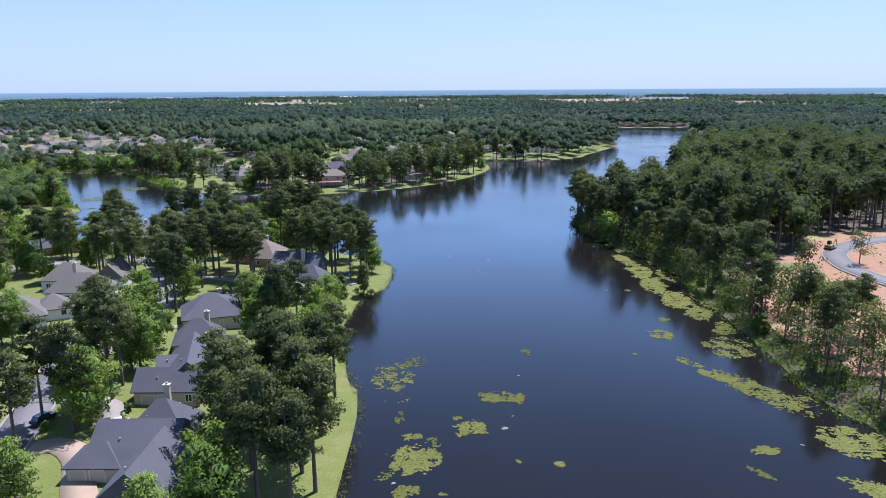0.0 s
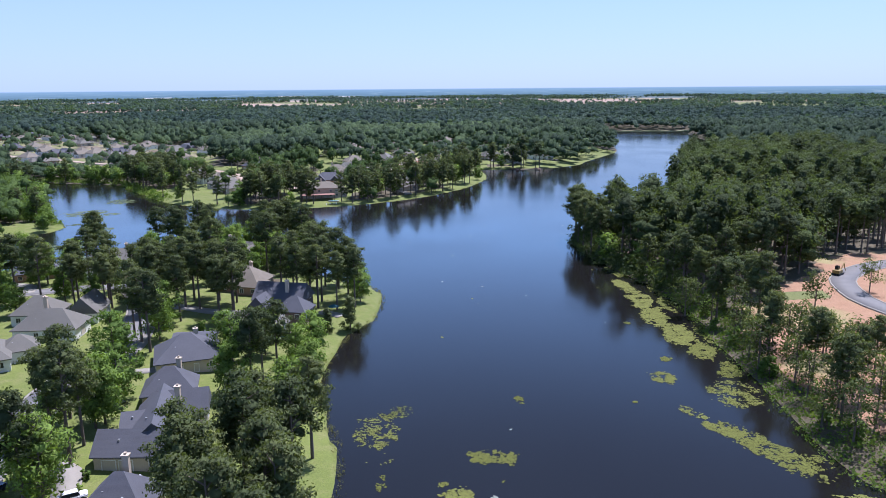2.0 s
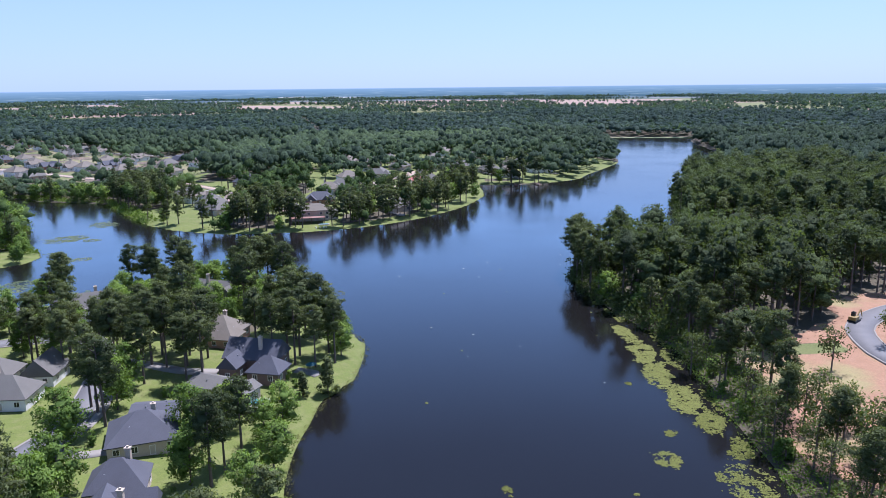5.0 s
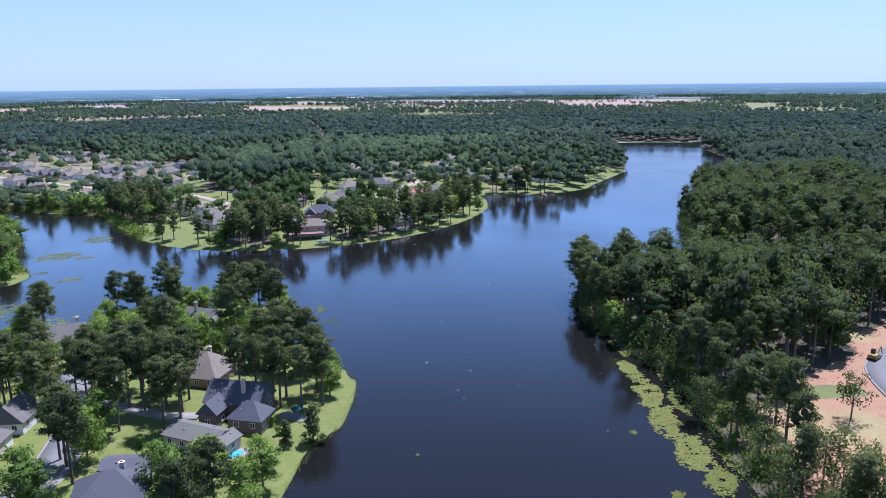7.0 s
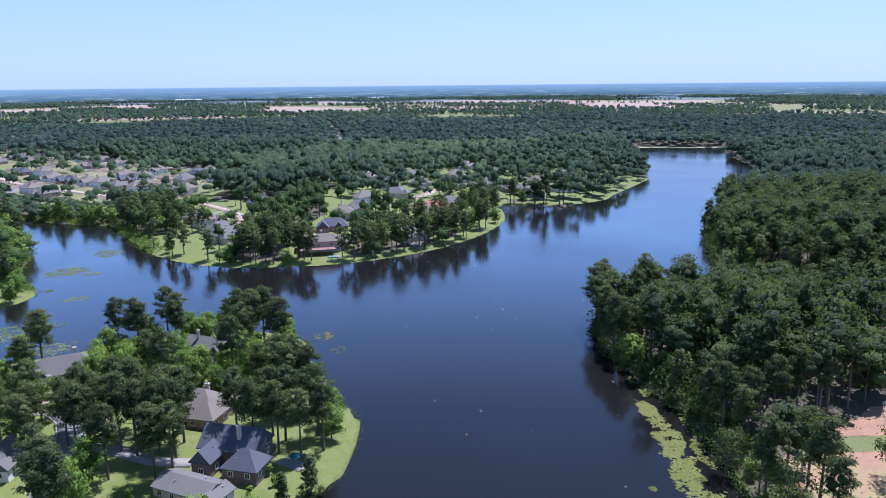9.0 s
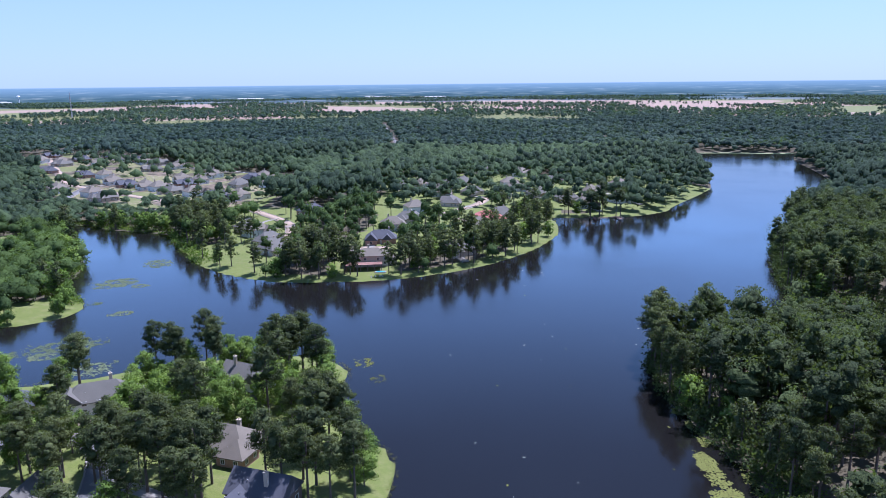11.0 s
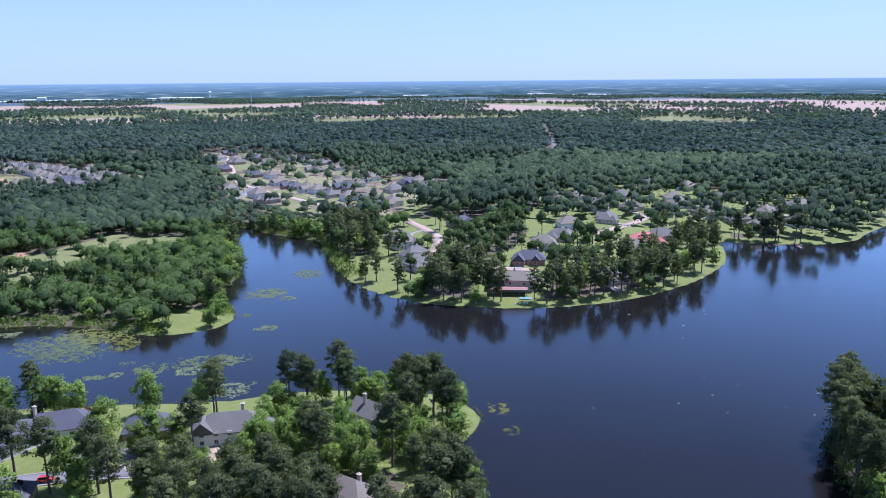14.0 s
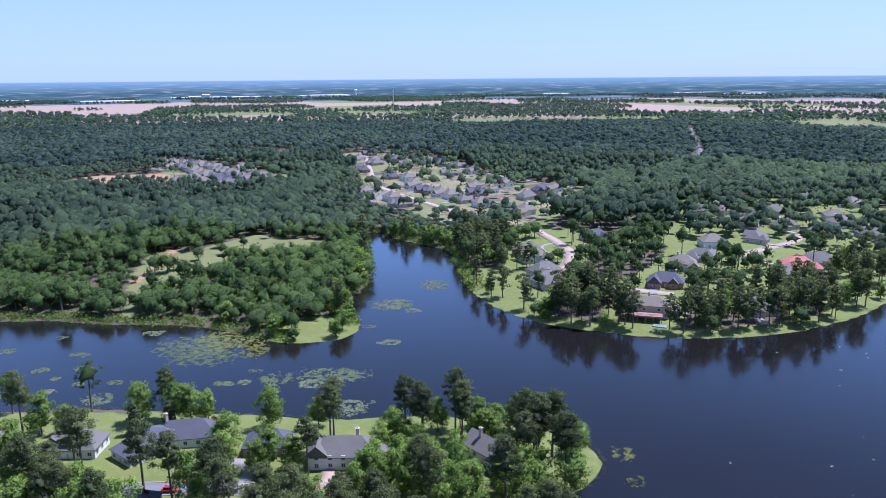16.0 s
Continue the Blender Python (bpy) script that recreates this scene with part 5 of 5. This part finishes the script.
# ---- floating weed ----
def weed(cx, cy, rx, ry, ang, thick, flake, mat, label, seed, name="algae_mat"):
    """A ragged raft of floating leaves."""
    g = np.random.default_rng(seed)
    n = int(math.pi * rx * ry / flake ** 2 * thick * 2.2)
    u = g.uniform(-1, 1, (n, 2))
    lump = np.array([noise.noise((a * rx * 0.42 + seed, c * ry * 0.42, seed * 1.7)) + 0.8 * noise.noise((a * rx * 1.3, c * ry * 1.3, seed)) + 0.5 * noise.noise((a * rx * 3.1, c * ry * 3.1, seed)) for a, c in u])
    u = u[(np.hypot(u[:, 0], u[:, 1]) < 0.78 + 0.45 * lump) & (lump > 0.22 - thick * 0.6)]
    if len(u) < 4:
        u = g.uniform(-0.6, 0.6, (12, 2))
    c, s = math.cos(radians(ang)), math.sin(radians(ang))
    px, py = cx + c * u[:, 0] * rx - s * u[:, 1] * ry, cy + s * u[:, 0] * rx + c * u[:, 1] * ry
    k = len(px)
    a0 = g.uniform(0, 6.28, k)[:, None] + np.arange(5) * 2 * np.pi / 5
    rr = flake * g.uniform(0.35, 1.5, (k, 5))
    z = g.uniform(0.015, 0.06, k)
    v = np.stack([px[:, None] + rr * np.cos(a0), py[:, None] + rr * np.sin(a0), np.repeat(z[:, None], 5, 1)], 2)
    v[:, 0, 2] += 0.03
    base = (np.arange(k) * 5)[:, None]
    f = np.concatenate([base + (0, 1, 2), base + (0, 2, 3), base + (0, 3, 4)])
    tagged(new(name, mesh_np(name, v.reshape(-1, 3), f, mat)), label, "algae", "floating weed", kind="stuff")


MATS = [(-11.1, 148.6, 4.9, 7.5, 0, 0.35), (-7.4, 157.6, 4.4, 3.0, 20, 0.25), (-9.4, 137.7, 2.8, 2.9, -20, 0.3), (11.8, 137.9, 5.0, 3.0, -6, 0.7), (5.0, 124.2, 3.6, 3.2, 25, 0.75),
        (-5.9, 121.1, 2.0, 1.6, 0, 0.75), (-5.2, 112.7, 4.8, 5.5, 0, 0.62), (-6.0, 102.5, 2.6, 2.1, 10, 0.7), (-9.6, 107.7, 3.1, 1.1, 55, 0.25), (-2.1, 117.9, 1.7, 2.6, 0, 0.25),
        (19.3, 110.6, 1.2, 1.1, 0, 0.85), (-8.5, 128.9, 1.0, 2.7, 0, 0.3), (2.6, 128.3, 1.1, 1.2, 0, 0.5), (19.5, 163.6, 1.3, 2.3, 0, 0.5)]
MATS2 = [(55.6, 175.4, 3.3, 4.5, 0, 0.7), (55.7, 157.0, 4.9, 1.6, -59, 0.6), (59.1, 148.2, 5.6, 2.2, -53, 0.8), (65.0, 140.0, 13.6, 4.0, -63, 0.8), (68.8, 166.1, 6.1, 8.0, -12, 0.45),
         (55.4, 115.1, 2.8, 1.7, 12, 0.8), (51.2, 107.6, 2.9, 1.0, -56, 0.7), (73.7, 117.0, 7.9, 6.8, -12, 0.85), (67.8, 101.3, 6.6, 3.0, -46, 0.85), (72.0, 134.9, 2.8, 3.3, -15, 0.4),
         (60, 188, 2.2, 1.6, 20, 0.7), (57, 217, 1.0, 1.2, 0, 0.8), (-43, 323, 4, 5, 20, 0.35), (-35, 309, 3, 4, 0, 0.3), (64, 292, 2, 3, 0, 0.5), (66, 283, 1.5, 3, 0, 0.6)]
for i, (cx, cy, rx, ry, ang, th) in enumerate(MATS + MATS2):
    weed(cx, cy, rx, ry, ang, th, 0.16, ALGAE, "ragged raft of yellow green floating algae", 50 + i)
BELT = [(68, 274, 2.2, 5, 0, 0.5), (66, 258, 3.2, 10, 6, 0.75), (67, 241, 4.2, 11, -4, 0.85), (67, 224, 4.6, 11, -6, 0.85), (69, 207, 4.8, 11, -10, 0.85), (71, 194, 4, 8, -14, 0.8), (74, 235, 2.5, 9, 0, 0.4), (75, 250, 1.8, 8, 0, 0.35), (76, 207, 2, 8, 0, 0.5), (73, 180, 3, 6, -20, 0.45)]
specks = random.Random(3)
for i in range(44):
    x, y = specks.uniform(-14, 74), specks.uniform(100, 480)
    if signed(x, y)[0] < -6:
        s = specks.uniform(0.25, 0.8)
        weed(x, y, s, s * specks.uniform(0.3, 0.8), specks.uniform(0, 180), 0.9, 0.14, SCRAP if i % 3 else ALGAE, "small drifting scrap of floating weed", 300 + i)
for i, (cx, cy, rx, ry, ang, th) in enumerate(BELT):
    weed(cx, cy, rx, ry, ang, th + 0.15, 0.22, ALGAE, "dense belt of bright algae along the bank", 90 + i)
COVE_WEED = [(-314, 278, 4.2, 3.7, 29, 0.3), (-279, 272, 3.7, 3.8, 29, 0.3), (-281, 291, 4.6, 3.4, 29, 0.3), (-309, 301, 2.7, 2.8, 29, 0.3), (-264, 282, 4.8, 3.7, 29, 0.3), (-265, 270, 1.9, 2.3, 29, 0.3), (-251, 271, 2.7, 2.2, 29, 0.3),
             (-240, 279, 3.5, 2.5, 29, 0.3), (-232, 266, 6.3, 6.0, 29, 0.24), (-255, 261, 3.0, 2.2, 29, 0.3), (-266, 252, 6.0, 5.5, 29, 0.24), (-243, 325, 17.6, 13.7, 29, 0.24), (-230, 317, 13.6, 11.4, 29, 0.24), (-235, 340, 15.7, 12.9, 29, 0.24),
             (-215, 333, 5.7, 8.4, 29, 0.24), (-275, 327, 5.7, 3.9, 29, 0.3), (-200, 300, 4.1, 2.6, 29, 0.3), (-194, 305, 3.1, 2.6, 29, 0.3), (-185, 314, 6.2, 6.9, 29, 0.24), (-167, 328, 14.7, 8.0, 29, 0.24), (-142, 307, 6.6, 6.9, 29, 0.24),
             (-169, 317, 5.1, 4.0, 29, 0.3), (-198, 316, 3.2, 2.2, 29, 0.3), (-138, 315, 1.9, 1.8, 29, 0.3), (-198, 464, 7.5, 9.6, 28, 0.3), (-200, 420, 10.8, 9.1, 29, 0.3), (-184, 417, 4.5, 3.8, 29, 0.3), (-168, 372, 5.3, 3.7, 29, 0.3),
             (-189, 385, 3.5, 2.5, 29, 0.3)]
for i, (cx, cy, rx, ry, ang, th) in enumerate(COVE_WEED):
    weed(cx, cy, rx * 1.15, ry * 1.1, ang, th + 0.18, 0.24, ALGAE if i in (13, 14) else ALGAE_DULL, "pale sunken weed spreading over the cove", 130 + i, "water_weed")


# ---- small things ----
def car(x, y, turn, paint, label):
    root = new("car")
    bm = bmesh.new()
    vs = box(bm, 0, 0, 0.35, 4.6, 1.8, 0.65)
    bmesh.ops.bevel(bm, geom=bm.edges[:], offset=0.16, segments=2, affect="EDGES")
    part("body", bm, paint, root)
    bm = bmesh.new()
    box(bm, -0.3, 0, 0.98, 2.9, 1.6, 0.6, 0, 0.8)
    part("glazing", bm, GLASS, root, "dark car windows")
    bm = bmesh.new()
    box(bm, -0.3, 0, 1.56, 2.3, 1.3, 0.08)
    part("roof", bm, paint, root)
    for sx in (-1.4, 1.4):
        for sy in (-0.85, 0.85):
            bm = bmesh.new()
            bmesh.ops.create_cone(bm, cap_ends=True, segments=14, radius1=0.34, radius2=0.34, depth=0.24, matrix=pose(sx, sy, 0.34, 90, 0, 0))
            part("wheel", bm, RUBBER, root)
    root.matrix_basis = pose(x, y, ground_z(x, y) + 0.26, 0, 0, turn)
    tagged(root, label, "car", "parked cars")


SILVER, NAVY, CARRED, CARWHITE = carpaint("silver paint", (0.55, 0.56, 0.58)), carpaint("navy paint", (0.02, 0.035, 0.08)), carpaint("red paint", (0.4, 0.02, 0.02)), carpaint("white paint", (0.75, 0.75, 0.75))
car(-58, 119.5, 30, CARWHITE, "white car parked on a concrete driveway")
car(-72, 121, 70, NAVY, "dark blue car parked at the kerb")
car(-79, 140, 75, SILVER, "silver car parked at the kerb")
car(-150, 232, 30, CARRED, "red car parked beside the street")
car(-100, 492, 20, CARWHITE, "white car parked on a sandy forecourt")

pool = new("swimming_pool")
bm = bmesh.new()
box(bm, 0, 0, -0.4, 9, 6, 0.75, -15)
part("surround", bm, CONCRETE, pool, "pale concrete pool surround")
bm = bmesh.new()
box(bm, 0, 0, 0.3, 6.4, 3.4, 0.08, -15)
part("basin", bm, POOLWATER, pool, "turquoise pool water")
pool.matrix_basis = pose(-42.5, 203.5, ground_z(-42.5, 203.5))
tagged(pool, "small turquoise swimming pool with pale surround", "pool", "garden pools")
for x, y, a in ((-63, 450, 20), (-1, 577, 30), (-84, 594, 0), (-4, 553, 20)):
    copy_thing(pool, pose(x, y, ground_z(x, y), 0, 0, a)).scale = (0.7, 0.6, 1)

tower = new("water_tower")
bm = bmesh.new()
bmesh.ops.create_uvsphere(bm, u_segments=20, v_segments=12, radius=9, matrix=Matrix.Translation((0, 0, 44)) @ Matrix.Diagonal((1.1, 1.1, 0.75, 1)))
part("tank", bm, WHITE, tower)
bm = bmesh.new()
bmesh.ops.create_cone(bm, segments=14, radius1=5, radius2=2.6, depth=40, matrix=Matrix.Translation((0, 0, 19)))
part("pedestal", bm, WHITE, tower)
tower.matrix_basis = pose(-2790, 3865, ground_z(-2790, 3865))
tagged(tower, "white water tower standing over the far plain", "water tower")

mast = new("radio_mast")
for sx, sy in ((-1, -0.6), (1, -0.6), (0, 1.1)):
    bm = bmesh.new()
    box(bm, sx, sy, 0, 0.8, 0.8, 80)
    part("leg", bm, METAL, mast)
bm = bmesh.new()
for k in range(23):
    box(bm, 0, -0.6, k * 3, 2.2, 0.2, 0.2)
    box(bm, -0.5, 0.25, k * 3 + 1, 2.0, 0.2, 0.2, 60)
    box(bm, 0.5, 0.25, k * 3 + 2, 2.0, 0.2, 0.2, -60)
part("brace", bm, METAL, mast)
mast.matrix_basis = pose(-1203, 1921, ground_z(-1203, 1921))
tagged(mast, "slender steel lattice radio mast above far woods", "mast")

SHEDS = [(-4047, 2434, 160, 30, 8), (-3432, 2594, 281, 30, 9), (-3534, 3160, 145, 30, 9), (-3486, 3215, 87, 30, 16), (-3449, 3256, 44, 30, 26), (-3405, 3303, 109, 30, 12),
         (-3338, 3374, 145, 30, 10), (-3278, 3434, 182, 30, 11), (-3182, 3527, 145, 30, 8), (-2986, 3639, 130, 30, 10), (-2848, 3669, 213, 30, 14), (-2857, 3804, 109, 30, 10),
         (-939, 4690, 167, 30, 12), (-2233, 4213, 145, 30, 8), (-1691, 4466, 160, 30, 9), (-629, 4744, 218, 30, 7), (-3205, 3505, 145, 30, 7), (-699, 4607, 71, 30, 7),
         (-800, 1730, 42, 18, 4.5), (-745, 1755, 35, 18, 4.5), (-690, 1790, 38, 16, 4.5), (-640, 1830, 28, 16, 4.5)]
for i, (x, y, w, d, h) in enumerate(SHEDS):
    root = new("industrial_building")
    bm = bmesh.new()
    box(bm, 0, 0, -3, w, d, h + 3)
    part("wall", bm, WHITE, root)
    bm = bmesh.new()
    wing_roof(bm, 0, 0, w, d, 0, h, 0.16 * d, "gable", 1.0, 0.5)
    part("roof", bm, SHEETROOF, root, "white sheet metal roof")
    root.matrix_basis = pose(x, y, ground_z(x, y), 0, 0, math.degrees(math.atan2(-x, y)))
    tagged(root, "long low white industrial shed on the plain", "industrial building", "far industrial sheds")

# dam at the head of the lake
dam_line = smooth_line([(225, 1150), (300, 1152), (385, 1140)], 8)
tagged(new("dam", mesh_np("dam", *strip(dam_line, 9, 0.8), PASTURE)), "low grassy earth dam closing the lake", "dam", kind="structure")

digger = new("excavator")
bm = bmesh.new()
box(bm, 0, -1, 0, 4, 0.7, 0.8)
box(bm, 0, 1, 0, 4, 0.7, 0.8)
part("tracks", bm, RUBBER, digger)
bm = bmesh.new()
box(bm, -0.3, 0, 0.8, 3, 2.3, 1.1)
part("body", bm, YELLOW, digger)
bm = bmesh.new()
box(bm, 0.6, 0.5, 1.9, 1.3, 1.1, 1.2)
part("cab", bm, GLASS, digger)
lv, lf = limb((1, -0.4, 1.6), (3.6, -0.4, 3.6), 0.25, 0.2)
mv, mf = limb((3.6, -0.4, 3.6), (5.4, -0.4, 0.8), 0.2, 0.15)
part("boom", mesh_np("boom", *joined([(lv, lf), (mv, mf)]), YELLOW), None, digger)
digger.matrix_basis = pose(140, 257, ground_z(140, 257), 0, 0, 40)
tagged(digger, "dark yellow excavator standing on bare earth", "excavator")


# ---- garden things ----
def part_box(name, mat, root, *args):
    bm = bmesh.new()
    box(bm, *args)
    return part(name, bm, mat, root)


TEAL = plain("teal canvas", (0.012, 0.075, 0.085), (0.018, 0.10, 0.11), 2, 0.7)
umbrella = new("patio_umbrella")
bm = bmesh.new()
bmesh.ops.create_cone(bm, segments=8, radius1=1.7, radius2=0.05, depth=0.7, cap_ends=False, matrix=Matrix.Translation((0, 0, 2.6)))
bmesh.ops.solidify(bm, geom=bm.faces[:], thickness=0.03)
part("canopy", bm, TEAL, umbrella, "teal canvas canopy")
part_box("pole", METAL, umbrella, 0, 0, 0, 0.06, 0.06, 2.9)
part_box("base", CONCRETE, umbrella, 0, 0, 0, 0.6, 0.6, 0.12)
umbrella.matrix_basis = pose(-30.5, 224, ground_z(-30.5, 224) + 0.2)
tagged(umbrella, "teal patio umbrella standing on a paved terrace", "umbrella")
tagged(new("patio", mesh_np("patio", *strip(smooth_line([(-35, 225), (-31, 224), (-28, 222)], 1), 3.5, 0.2), CONCRETE)), "warm paved garden terrace", "terrace", kind="structure")

chair = new("garden_chair")
part_box("seat", WHITE, chair, 0, 0, 0.40, 0.6, 0.6, 0.06)
part_box("backrest", WHITE, chair, 0, 0.28, 0.46, 0.6, 0.07, 0.6)
for sx in (-0.25, 0.25):
    for sy in (-0.25, 0.25):
        part_box("leg", WHITE, chair, sx, sy, 0, 0.07, 0.07, 0.4)
tagged(chair, "white garden chair on the lakeside lawn", "chair", "white lawn chairs")
chair.matrix_basis = pose(-66, 440.5, ground_z(-66, 440.5), 0, 0, 30)
for x, y, a in ((-64, 441.5, 10), (-62, 442.2, -20), (-60.5, 442.8, 40)):
    copy_thing(chair, pose(x, y, ground_z(x, y), 0, 0, a))

pier = new("pier")
for k in range(12):
    part_box("plank", DECKWOOD, pier, 0, -4 + k * 0.8, 0.75, 2.0, 0.72, 0.07)
for sx in (-0.9, 0.9):
    for sy in (-4, -1, 2, 5):
        part_box("post", DECKWOOD, pier, sx, sy, -1.5, 0.18, 0.18, 2.6)
pier.matrix_basis = pose(66, 622, 0)
tagged(pier, "small weathered timber pier over the water", "pier", "piers")
copy_thing(pier, pose(84, 625, 0, 0, 0, 20))
